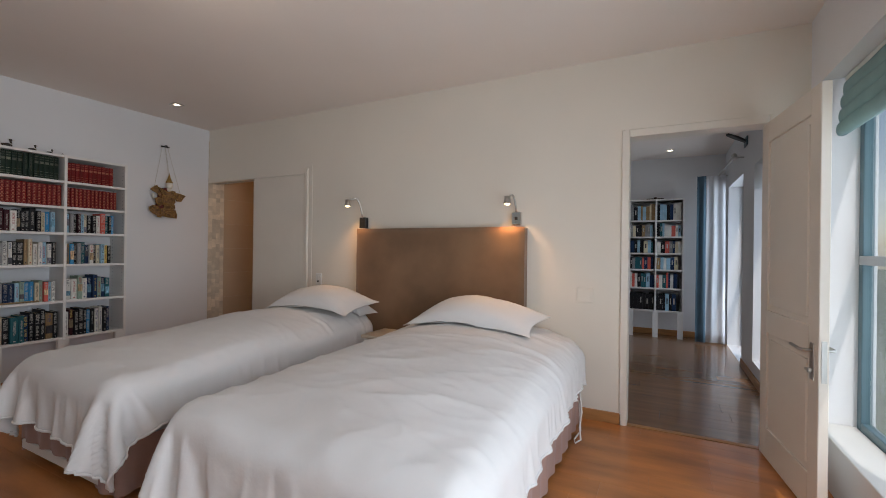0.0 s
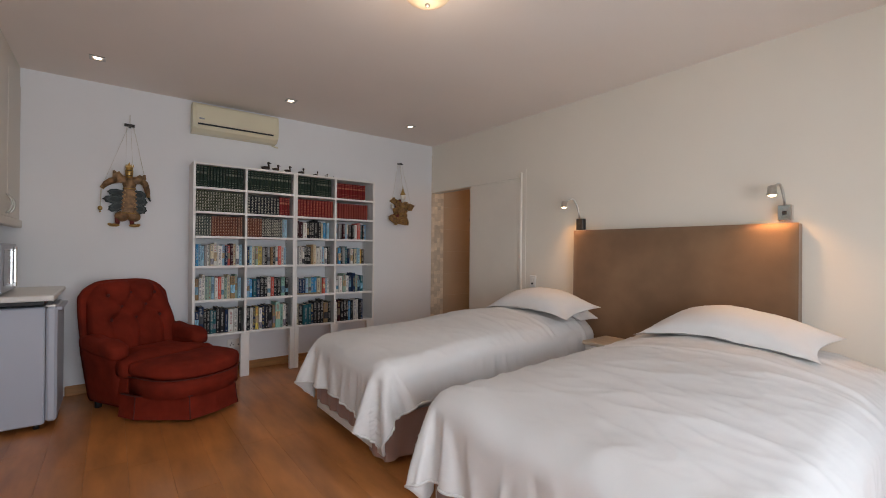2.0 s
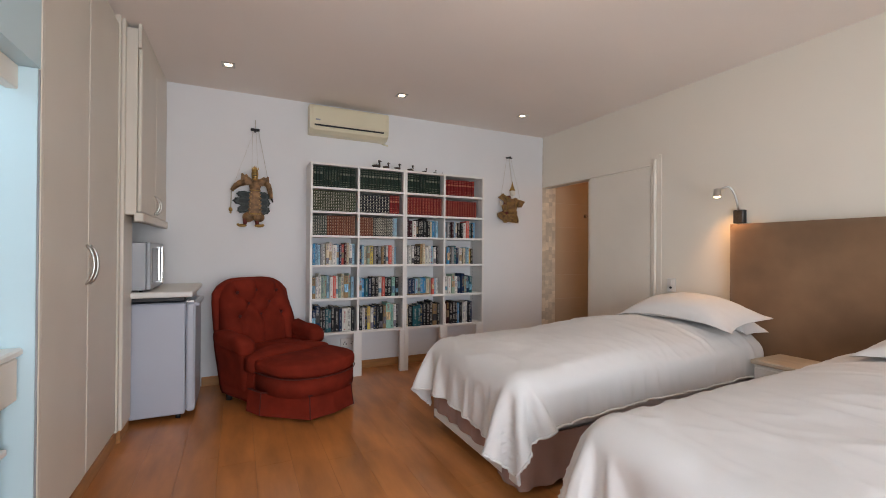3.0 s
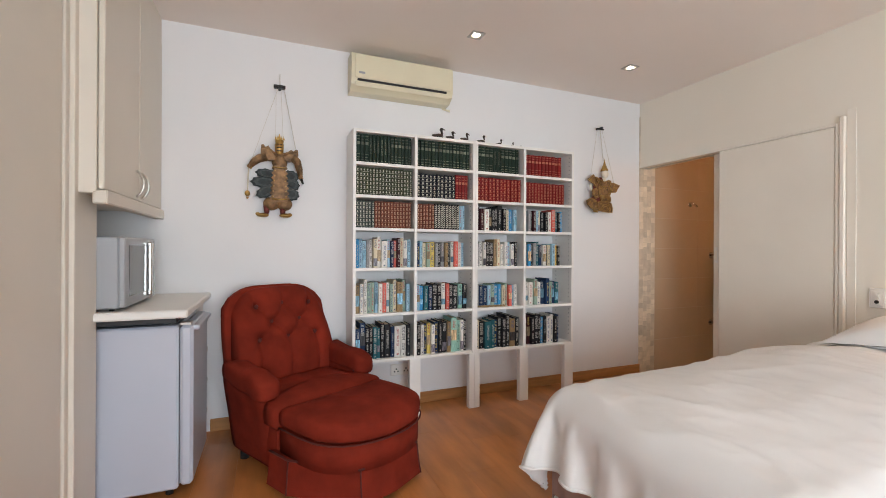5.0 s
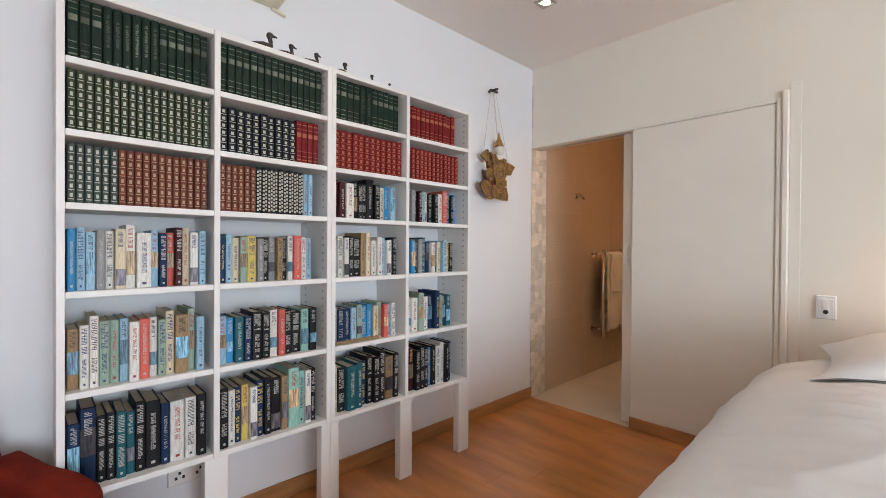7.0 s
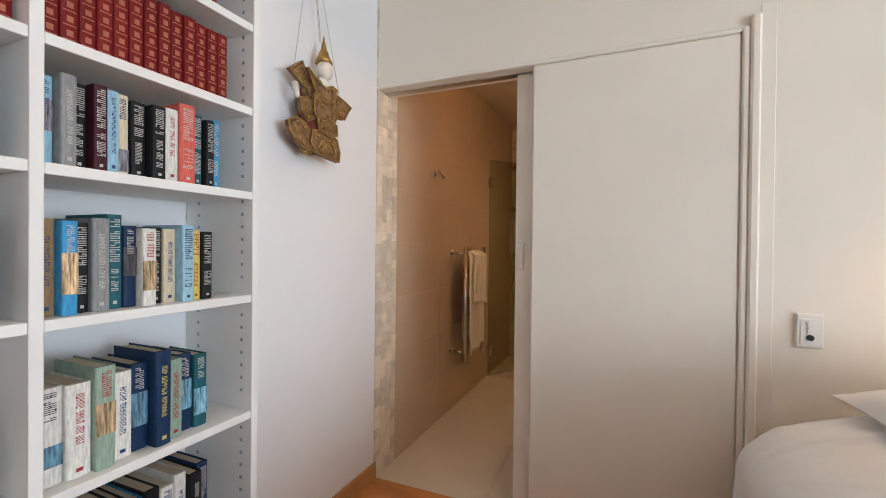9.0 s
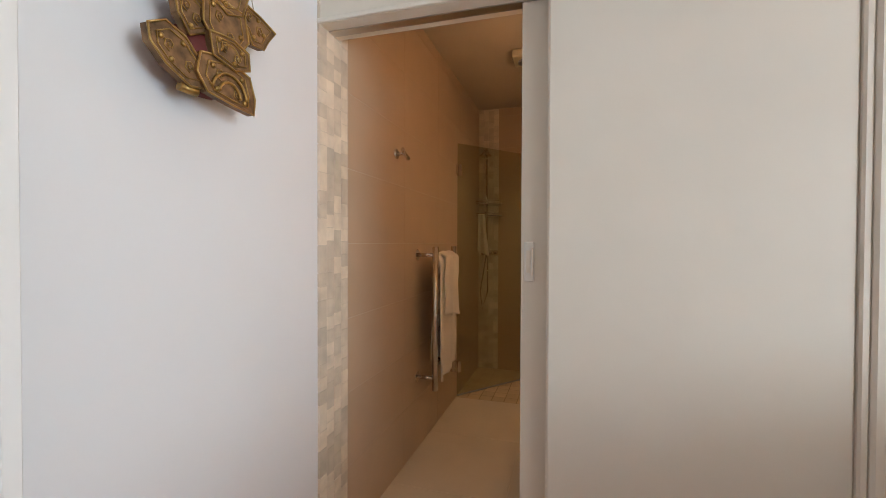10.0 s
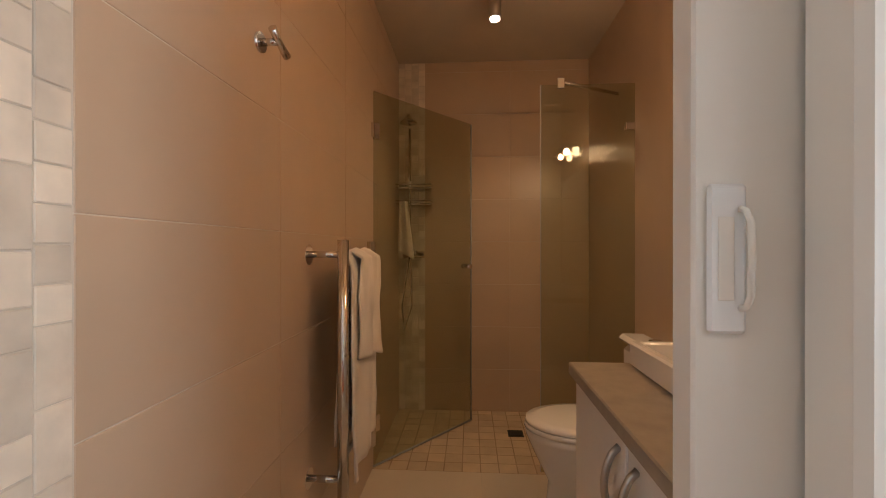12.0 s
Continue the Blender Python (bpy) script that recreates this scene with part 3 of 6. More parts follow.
def bed(at, x0, x1, label, over_w, over_e, over_s, seed, head_lift, loft):
    y0, y1, top = 1.40, 3.58, 0.57
    bd = thing("bed", at, label, "bed", "pair of beds")
    part("base", B().box(x0 + 0.02, x1 - 0.02, y0 + 0.02, y1, 0.07, 0.28, 0.01), VALANCE, bd)
    part("base_rail", B().box(x0 + 0.012, x1 - 0.012, y0 - 0.004, y0 + 0.018, 0.06, 0.115, 0.004), WHITE, bd, "white board under the valance")
    for x in (x0 + 0.1, x1 - 0.1):
        for y in (y0 + 0.12, y1 - 0.12):
            part("leg", B().cyl((x, y, 0), (x, y, 0.07), 0.03), BLACK, bd)
    part("mattress", B().box(x0 + 0.01, x1 - 0.01, y0 + 0.01, y1, 0.28, top - 0.02, 0.03), LINEN, bd)

    def skirt(u, v):
        per = [(x0, y1), (x0, y0), (x1, y0), (x1, y1)]
        ls = [y1 - y0, x1 - x0, y1 - y0]
        d = u * sum(ls)
        k = 0
        while k < 2 and d > ls[k]:
            d -= ls[k]
            k += 1
        a, c = Vector(per[k]), Vector(per[k + 1])
        p = a.lerp(c, d / ls[k])
        nrm = ((-1, 0), (0, -1), (1, 0))[k]
        g = (0.010 * math.sin(u * 210 + 2 * fbm(u * 20, seed)) + 0.014 * fbm(u * 25, seed + 3)) * (1 - v) + 0.006
        low = 0.12 if k == 1 and d / ls[1] < 0.8 and x1 < -2.7 else 0.035
        return (p.x + nrm[0] * g, p.y + nrm[1] * g, low + (0.30 - low) * v)
    part("valance", B().grid(skirt, 420, 5), VALANCE, bd, "gathered dusty pink valance")

    yb = y1 - 0.12
    p, nu, nv = drape(x0, x1, y0, yb, top + loft, over_w, over_e, over_s, head_lift, seed)
    p, nu, nv = finer(p, nu, nv)
    verts = []
    for k, (x, y, z) in enumerate(p):
        w = 0.004 * fbm(x * 6 + seed, y * 9, z * 7) + 0.008 * crease(x * 1.7 + 0.6 * y + seed, y * 4.4 - 0.5 * x, z * 2 + seed)
        w += 0.004 * crease(x * 4.0 - 1.2 * y, y * 7 + seed, z * 3)
        ox, oy = x - min(max(x, x0 + 0.06), x1 - 0.06), y - max(y, y0 + 0.06)
        g = math.hypot(ox, oy)
        hang = smooth(top - 0.02, top - 0.28, z)
        if g > 1e-4:
            along = x * oy / g - y * ox / g + 0.35 * math.atan2(oy, ox)
            out = (0.006 * math.sin(along * 27 + 4 * fbm(along * 2, seed)) + 0.016 * crease(along * 7, z * 1.4, seed) + 0.012 * fbm(along * 6, z * 3, seed)) * hang
            x, y = x + ox / g * out, y + oy / g * out
            z += 0.006 * fbm(along * 7, seed, 2.0) * hang
        verts.append((x, y, z + w * smooth(0.35, 0.58, z)))
    faces = [(j * nu + i, j * nu + i + 1, (j + 1) * nu + i + 1, (j + 1) * nu + i) for j in range(nv - 1) for i in range(nu - 1)]
    at = ((x0 + x1) / 2, 2.4, top)
    duvet = solid("duvet", B().add(verts, faces, True), LINEN, "rumpled plain white duvet spread over the bed", "duvet", "white bedding", at=at, thick=0.010)
    rim = [verts[j * nu] for j in range(nv - 1, 0, -1)] + [verts[i] for i in range(nu)] + [verts[j * nu + nu - 1] for j in range(1, nv)]
    part("hem", B().tube(rim, 0.007, 6), LINEN, duvet, "stitched white hem")


bed((-3.325, 2.45, 0), -3.85, -2.80, "single bed with white duvet and pink valance", (0.30, 0.27), (0.25, 0.25), (0.29, 0.36), 3.1, 0.08, 0.06)
bed((-1.60, 2.45, 0), -2.30, -0.92, "wider bed with white duvet near the door", (0.33, 0.28), (0.29, 0.25), (0.36, 0.36), 8.7, 0.10, 0.024)



def pillow(at, w, d, h, tilt, turn, label, seed):
    def face(sgn):
        def fn(u, v):
            p, q = 2 * u - 1, 2 * v - 1
            k = 1 - 0.16 * (1 - p * p) * abs(q) ** 3
            kx = 1 - 0.13 * (1 - q * q) * abs(p) ** 3
            t = max(1 - abs(p) ** 2.3, 0) ** 0.85 * max(1 - abs(q) ** 2.4, 0) ** 0.62
            wr = 0.010 * fbm(p * 3 + seed, q * 3, seed) + 0.006 * fbm(p * 9, q * 9 + seed, 2)
            ruck = 0.010 * crease(p * 2 + seed, q * 5, seed) * (p * p + q * q) * (1 - p * p)
            bend = 0.05 * (1 - p * p)
            return (p * w / 2 * kx, q * d / 2 * k, (h * 0.8 if sgn > 0 else -h * 0.12) * t * (1 + 4 * wr) + bend + ruck + 0.012 * fbm(p * 1.5, seed, 1) + 0.002 * sgn)
        return fn
    b = B().grid(face(1), 40, 30).grid(face(-1), 40, 30)
    ob = solid("pillow", b, LINEN, label, "pillow", "white bedding", at=at, local=True)
    ob.matrix_world = pose(at[0] * K, at[1] * K, at[2] * K, tilt, 0, turn)
    return ob


pillow((-3.17, 3.24, 0.762), 0.95, 0.50, 0.165, 8, 1, "plump white pillow resting on the bed head", 1.3)
pillow((-1.62, 3.22, 0.757), 1.0, 0.52, 0.165, 8, -1, "plump white pillow propped before the headboard", 5.9)
pillow((-3.05, 3.42, 0.70), 0.58, 0.26, 0.12, 2, 0, "flat white pillow under another pillow", 7.3)

hb = thing("headboard", (-2.22, 3.64, 0), "tall brown suede upholstered headboard on the wall", "headboard")


def board(u, v):
    x, z = -3.07 + 1.70 * u, 0.25 + 1.24 * v
    edge = min(u * 1.7, (1 - u) * 1.7, (1 - v) * 1.24, 0.06) / 0.06
    return (x, 3.615 - 0.022 * math.sqrt(max(1 - (1 - edge) ** 2, 0)) - 0.003 * fbm(u * 6, v * 5), z)


part("upholstery", B().grid(board, 60, 44), SUEDE, hb)
part("backing", B().box(-3.07, -1.37, 3.613, 3.705, 0.0, 1.488, 0.006), SUEDE, hb)

ns = thing("bedside_table", (-2.53, 3.46, 0), "small pale bedside table between the beds", "bedside table")
part("tabletop", B().box(-2.715, -2.315, 3.24, 3.60, 0.515, 0.545, 0.006), BRASSY, ns, "pale wood top")
part("body", B().box(-2.70, -2.33, 3.26, 3.60, 0.33, 0.515, 0.004), WHITE, ns)
drawer = part("drawer", B().box(-2.69, -2.34, 3.248, 3.26, 0.36, 0.495, 0.004), WHITE, ns)
part("knob", B().ball((-2.515, 3.236, 0.43), 0.014), STEEL, drawer)
for x in (-2.68, -2.35):
    for y in (3.28, 3.57):
        part("leg", B().box(x - 0.02, x + 0.02, y - 0.02, y + 0.02, 0, 0.33, 0.003), WHITE, ns)


def reading_lamp(x, z, hx, hz):
    t = thing("reading_lamp", (x, 3.70, z), "brushed steel gooseneck reading lamp, lit, above the headboard", "wall lamp", "reading lamps")
    base = part("base_box", B().box(x - 0.038, x + 0.038, 3.655, 3.708, z - 0.052, z + 0.055, 0.005), BLACK if x < -2 else CHROME, t)
    part("switch", B().box(x - 0.012, x + 0.012, 3.650, 3.655, z - 0.012, z + 0.012, 0.002), BLACK, base, "black rocker switch")
    pts = []
    for i in range(13):
        a = math.pi * i / 12 * 0.95
        mx = (x + hx) / 2
        pts.append((mx + (x - mx) * math.cos(a), 3.66 - 0.13 * i / 12, z + 0.05 + (hz - z + 0.02) * math.sin(min(a, math.pi / 2)) - (0.03 * max(0, i - 6) / 6)))
    part("neck", B().tube(pts, 0.008), STEEL, t)
    yb = 3.53
    head = part("head", B().tube([(hx, yb, hz + 0.055), (hx, yb, hz + 0.05), (hx, yb, hz + 0.01), (hx, yb, hz - 0.01)], [0.012, 0.024, 0.026, 0.034], 16, cap=False), STEEL, t)
    part("bulb", B().ball((hx, yb, hz - 0.004), (0.024, 0.024, 0.018)), WARM_BULB, head, "glowing warm bulb")


reading_lamp(-3.035, 1.55, -3.12, 1.72)
reading_lamp(-1.455, 1.56, -1.49, 1.68)


def switch_plate(name, x, z, w, h, holes, label):
    t = thing(name, (x, 3.71, z), label, "switch")
    part("plate", B().box(x - w / 2, x + w / 2, 3.695 if holes else 3.7035, 3.709, z - h / 2, z + h / 2, 0.004).box(x - w * 0.36, x + w * 0.36, 3.692 if holes else 3.7015, 3.695 if holes else 3.704, z - h * 0.40, z + h * 0.36, 0.002), WHITE if holes else CREAM, t)
    for k, dark in enumerate(holes):
        part("button", B().cyl((x, 3.692, z + 0.028 - 0.026 * k), (x, 3.686, z + 0.028 - 0.026 * k), 0.011), BLACK if dark else WHITE, t, "dark round button" if dark else "")


switch_plate("wall_switch", -3.64, 0.965, 0.082, 0.125, (0, 0, 1), "white wall switch with round buttons by bed")
switch_plate("light_switch", -0.91, 0.955, 0.125, 0.115, (), "blank cream double switch plate by the door")
cable = thing("lamp_cable", (-0.86, 3.40, 0), "white cable hanging down beside the bed", "cable")
part("cord", B().tube([(-0.895, 3.36, 0.36), (-0.88, 3.345, 0.30), (-0.865, 3.33, 0.18), (-0.875, 3.31, 0.08), (-0.86, 3.27, 0.012), (-0.885, 3.2, 0.012), (-0.90, 3.26, 0.012), (-0.87, 3.32, 0.05), (-0.885, 3.35, 0.25)], 0.006), WHITE, cable)
part("plug", B().box(-0.91, -0.875, 3.345, 3.39, 0.35, 0.40, 0.006), WHITE, cable)

# ---- bookcases ----
SHELF_Z = (0.455, 0.79, 1.12, 1.41, 1.647, 1.881, 2.115)
XS = -5.23


def bookcase(y0, y1, mid, label, at):
    t = thing("bookcase", at, label, "bookcase", "white bookcases")
    th = 0.022
    for y in (y0, mid - th / 2, y1 - th):
        part("side_panel" if y != mid - th / 2 else "divider", B().box(XW + 0.004, XS, y, y + th, SHELF_Z[0] - 0.02, SHELF_Z[-1], 0.0015), SHELF, t)
    spans = ((y0 + th, mid - th / 2), (mid + th / 2, y1 - th))
    for z in SHELF_Z:
        for a, c in spans:
            part("shelf", B().box(XW + 0.004, XS - 0.002, a + 0.0005, c - 0.0005, z - 0.022, z, 0.0015), SHELF, t)
    inner = 0.046
    for y, w in ((y0, 0.085 if y0 < 1 else inner), (mid - 0.042, 0.084), (y1 - (0.09 if y1 > 2 else inner), 0.09 if y1 > 2 else inner)):
        part("leg", B().box(XS - 0.05, XS - 0.003, y, y + w, 0, SHELF_Z[0] - 0.021, 0.002), SHELF, t)
    holes = B()
    for k in range(44):
        z = 0.52 + k * 0.036
        if min(abs(z - s) for s in SHELF_Z) > 0.022:
            for x in (XS - 0.04, XW + 0.06):
                holes.box(x - 0.0045, x + 0.0045, y1 - th - 0.0012, y1 - th - 0.0002, z - 0.0045, z + 0.0045)
    tagged(part("peg_holes", holes, GREY_PLASTIC, t, "row of small shelf peg holes"), kind="stuff")
    return t


bookcase(0.715, 1.681, 1.185, "white bookcase on legs crammed with leather sets", (-5.37, 1.2, 0))
bookcase(1.682, 2.645, 2.142, "white bookcase on legs filled with mixed books", (-5.37, 2.16, 0))

BOOK_COLOURS = {
    "dark green": (0.010, 0.024, 0.015), "olive green": (0.040, 0.050, 0.024), "crimson red": (0.175, 0.010, 0.010), "navy blue": (0.007, 0.009, 0.015),
    "chestnut brown": (0.15, 0.042, 0.022), "black": (0.012, 0.012, 0.014), "grey green": (0.055, 0.07, 0.06), "maroon": (0.05, 0.010, 0.014),
    "white": (0.70, 0.68, 0.63), "cream": (0.62, 0.54, 0.38), "pale blue": (0.30, 0.48, 0.60), "bright blue": (0.05, 0.27, 0.52), "deep blue": (0.012, 0.032, 0.085),
    "teal": (0.018, 0.10, 0.12), "yellow": (0.62, 0.48, 0.12), "coral red": (0.60, 0.12, 0.09), "grey": (0.25, 0.25, 0.25), "sage": (0.30, 0.40, 0.32),
    "tan": (0.30, 0.20, 0.10), "mint": (0.28, 0.50, 0.42)}
BOOK_MATS = {k: mat(k.replace(" ", "_") + "_cover", c, 0.5, var=0.18, scale=9, bump=0.1, bscale=60, rand=0.12, spec=0.22) for k, c in BOOK_COLOURS.items()}
LETTER_LIGHT = mat("pale_lettering", (0.46, 0.44, 0.40), 0.5)
LETTER_DARK = mat("dark_lettering", (0.03, 0.03, 0.035), 0.5)
LETTER_GOLD = mat("silvery_gilt_lettering", (0.44, 0.42, 0.34), 0.45, metal=0.2)
LETTER_FAINT = mat("faint_gilt_lettering", (0.13, 0.14, 0.10), 0.5, var=0.5, scale=3, rand=0.6)
LETTER_TAN = mat("tan_gilt_lettering", (0.42, 0.26, 0.16), 0.5)
LETTER_RED = mat("faded_red_gilt", (0.40, 0.13, 0.07), 0.4, metal=0.2)
LETTER_YELLOW = mat("yellow_lettering", (0.60, 0.45, 0.12), 0.5)
LETTER_CRIMSON = mat("crimson_lettering", (0.36, 0.03, 0.03), 0.5)
LETTER_BLUE = mat("dark_blue_lettering", (0.02, 0.05, 0.16), 0.5)
PICTURES = [mat("printed_jacket_sky", (0.16, 0.33, 0.44), 0.4, var=0.8, scale=6, rand=0.6), mat("printed_jacket_sand", (0.42, 0.30, 0.17), 0.4, var=0.8, scale=6, rand=0.6),
            mat("printed_jacket_dusk", (0.12, 0.11, 0.13), 0.4, var=0.9, scale=6, rand=0.8)]


def lettering(b, z0, z1, y0, y1, size, gen):
    """Turned lettering up a spine, too small to read: thin strokes of uneven length."""
    f, z = 0.014, z1
    while z - size > z0:
        n = gen.choice((2, 2, 2, 3, 1))
        pitch = size / 2.6
        for k in range(n):
            zz = z - k * pitch
            cut = gen.choice((0, 0, 0, 0.45)) * (y1 - y0)
            low = gen.random() < 0.5
            b.box(-0.005, f, y0 + (cut if low else 0), y1 - (0 if low else cut), zz - size * 0.17, zz)
        if n > 1:
            yy = gen.choice((y0, (y0 + y1) / 2, y1 - 0.06))
            b.box(-0.005, f * 0.9, yy, yy + 0.06, z - (n - 1) * pitch, z - size * 0.17)
        z -= (n - 1) * pitch + size * 0.42 + (size * 0.5 if gen.random() < 0.15 else 0)


def book_mesh(colour, style, variant):
    """A closed book one unit wide (y), deep (x, spine at 0) and high (z)."""
    gen = random.Random(len(colour) * 31 + len(style) * 7 + variant)
    b = B()
    b.prism([(0, 0.06), (0.012, 0.3), (0.012, 0.7), (0, 0.94), (-0.02, 1), (-1, 1), (-1, 0.93), (-0.06, 0.93), (-0.06, 0.07), (-1, 0.07), (-1, 0), (-0.02, 0)], "z", 0, 1)
    b.mi = 1
    b.box(-0.975, -0.06, 0.07, 0.93, 0.02, 0.98)
    b.mi = 2
    f = 0.015
    if style == "bands":
        for z, h in ((0.08, 0.02), (0.17, 0.012), (0.28, 0.012), (0.62, 0.10), (0.80, 0.012), (0.90, 0.02)):
            b.box(-0.005, f, 0.12, 0.88, z, z + h)
    elif style == "ornate":
        for k in range(6):
            b.box(-0.005, f, 0.14, 0.86, 0.06 + k * 0.155, 0.072 + k * 0.155)
            b.box(-0.005, f, 0.32, 0.68, 0.10 + k * 0.155, 0.165 + k * 0.155)
    elif style == "lattice":
        for k in range(11):
            b.box(-0.005, f, 0.10, 0.46, 0.05 + k * 0.083, 0.10 + k * 0.083)
            b.box(-0.005, f, 0.56, 0.90, 0.075 + k * 0.083, 0.125 + k * 0.083)
    elif style == "title":
        cut = gen.uniform(0.45, 0.62)
        lettering(b, cut, 0.95, 0.20, 0.80, 0.060, gen)
        lettering(b, 0.14, cut - 0.05, 0.26 if variant else 0.20, 0.72 if variant else 0.80, 0.048, gen)
        b.box(-0.005, f, 0.38, 0.62, 0.05, 0.085)
    elif style == "small":
        lettering(b, gen.uniform(0.2, 0.35), gen.uniform(0.78, 0.92), 0.34, 0.68, 0.038, gen)
        b.box(-0.005, f, 0.36, 0.64, 0.06, 0.10)
    else:
        low = gen.uniform(0.05, 0.4)
        b.mi = 3
        b.box(-0.02, 0.0135, 0.02, 0.98, low, low + gen.uniform(0.2, 0.45))
        b.mi = 2
        lettering(b, 0.62, 0.95, 0.26, 0.74, 0.05, gen)
    light = colour in ("white", "cream", "yellow", "pale blue", "sage", "mint", "tan")
    if style in ("bands", "ornate", "lattice"):
        ink = LETTER_GOLD
    else:
        ink = (LETTER_DARK, LETTER_CRIMSON, LETTER_BLUE)[variant] if light else (LETTER_YELLOW if colour in ("deep blue", "maroon") and variant == 1 else LETTER_LIGHT)
    ink = {"crimson red": LETTER_RED, "dark green": LETTER_FAINT, "chestnut brown": LETTER_TAN}.get(colour, ink)
    return b.mesh("book", [BOOK_MATS[colour], PAGES, ink, PICTURES[variant]])


BOOKS, vrng = {}, random.Random(23)
BOOK_LABEL = {"bands": "leather-bound volume with gilt bands in a bookcase", "ornate": "leather-bound volume with ornate gilt spine in a bookcase",
              "lattice": "book with gilt lattice spine in a bookcase", "title": "hardback with large spine title on a shelf",
              "small": "book with narrow lettered spine on a shelf", "picture": "book with picture jacket standing on a shelf"}


def book(colour, style, x, y, z, w, d, h, rz=0.0, tip=0.0, group="books in the bookcases"):
    key = (colour, style, 0 if style in ("bands", "ornate", "lattice") else vrng.randrange(3))
    if key not in BOOKS:
        BOOKS[key] = book_mesh(*key)
    ob = new("book", BOOKS[key])
    ob.matrix_world = pose(x * K, y * K, z * K, tip, 0, rz) @ Matrix.Diagonal((d, w, h, 1))
    return tagged(ob, colour + " " + BOOK_LABEL[style], "book", group)


MIXED = ["white", "black", "pale blue", "deep blue", "cream", "black", "white", "bright blue", "teal", "grey", "yellow", "black", "deep blue", "sage", "tan", "white", "coral red", "maroon"]
PALE = ["white", "pale blue", "white", "cream", "pale blue", "grey", "white", "teal", "sage", "black", "white", "coral red", "cream", "bright blue"]
DARK = ["black", "black", "deep blue", "black", "teal", "white", "black", "deep blue", "maroon", "black", "white", "yellow", "navy blue", "dark green", "sage"]
rng = random.Random(11)


def fill(y0, y1, z, clear, runs, x=XS):
    """Stand books from y0 to y1. runs: a list of (colour or palette, style, how many, height)."""
    y = y0
    for pal, style, n, h in runs:
        for k in range(n):
            if isinstance(pal, str):
                c, st, w, hh, set_back = pal, style, h[1], h[0] + rng.uniform(-0.002, 0.002), 0.035 + rng.uniform(-0.004, 0.004) * (1 if n > 1 else 4)
            else:
                c = pal[rng.randrange(len(pal))]
                st = rng.choice(("title", "small", "small", "picture", "picture", "title"))
                w, hh, set_back = rng.uniform(0.75, 1.35) * h[1], min(h[0] * rng.uniform(0.86, 1.10), clear - 0.02), 0.03 + rng.uniform(-0.02, 0.03)
            if y + w > y1:
                return
            book(c, st, x - set_back, y, z + 0.0005, w - 0.0015, min(0.155 + 0.2 * (hh - 0.2), 0.2), min(hh, clear - 0.006), rz=0 if n > 1 else rng.uniform(-1.2, 1.2))
            y += w


COLS = ((0.739, 1.172), (1.198, 1.657), (1.706, 2.129), (2.155, 2.621))
big, mid_, sm = (0.195, 0.0285), (0.188, 0.0235), (0.192, 0.024)
CODE = {"w": "white", "k": "black", "b": "pale blue", "B": "bright blue", "d": "deep blue", "t": "teal", "c": "cream", "y": "yellow", "r": "coral red", "g": "grey",
        "s": "sage", "n": "tan", "m": "mint", "M": "maroon"}


def shelf_row(code, h, w):
    """Books in order, one letter each; + after a letter is a thick book, ^ a tall one."""
    out = []
    for ch_ in code:
        if ch_ == "+":
            out[-1][3] = (out[-1][3][0], out[-1][3][1] * 1.45)
        elif ch_ == "^":
            out[-1][3] = (out[-1][3][0] * 1.13, out[-1][3][1])
        else:
            dark = ch_ in "kdtM"
            style = rng.choice(("title", "title", "title", "small", "picture") if dark else ("small", "small", "picture", "title", "picture"))
            out.append([CODE[ch_], style, 1, (h * rng.uniform(0.93, 1.04), w * rng.uniform(0.85, 1.15))])
    return [tuple(o) for o in out]


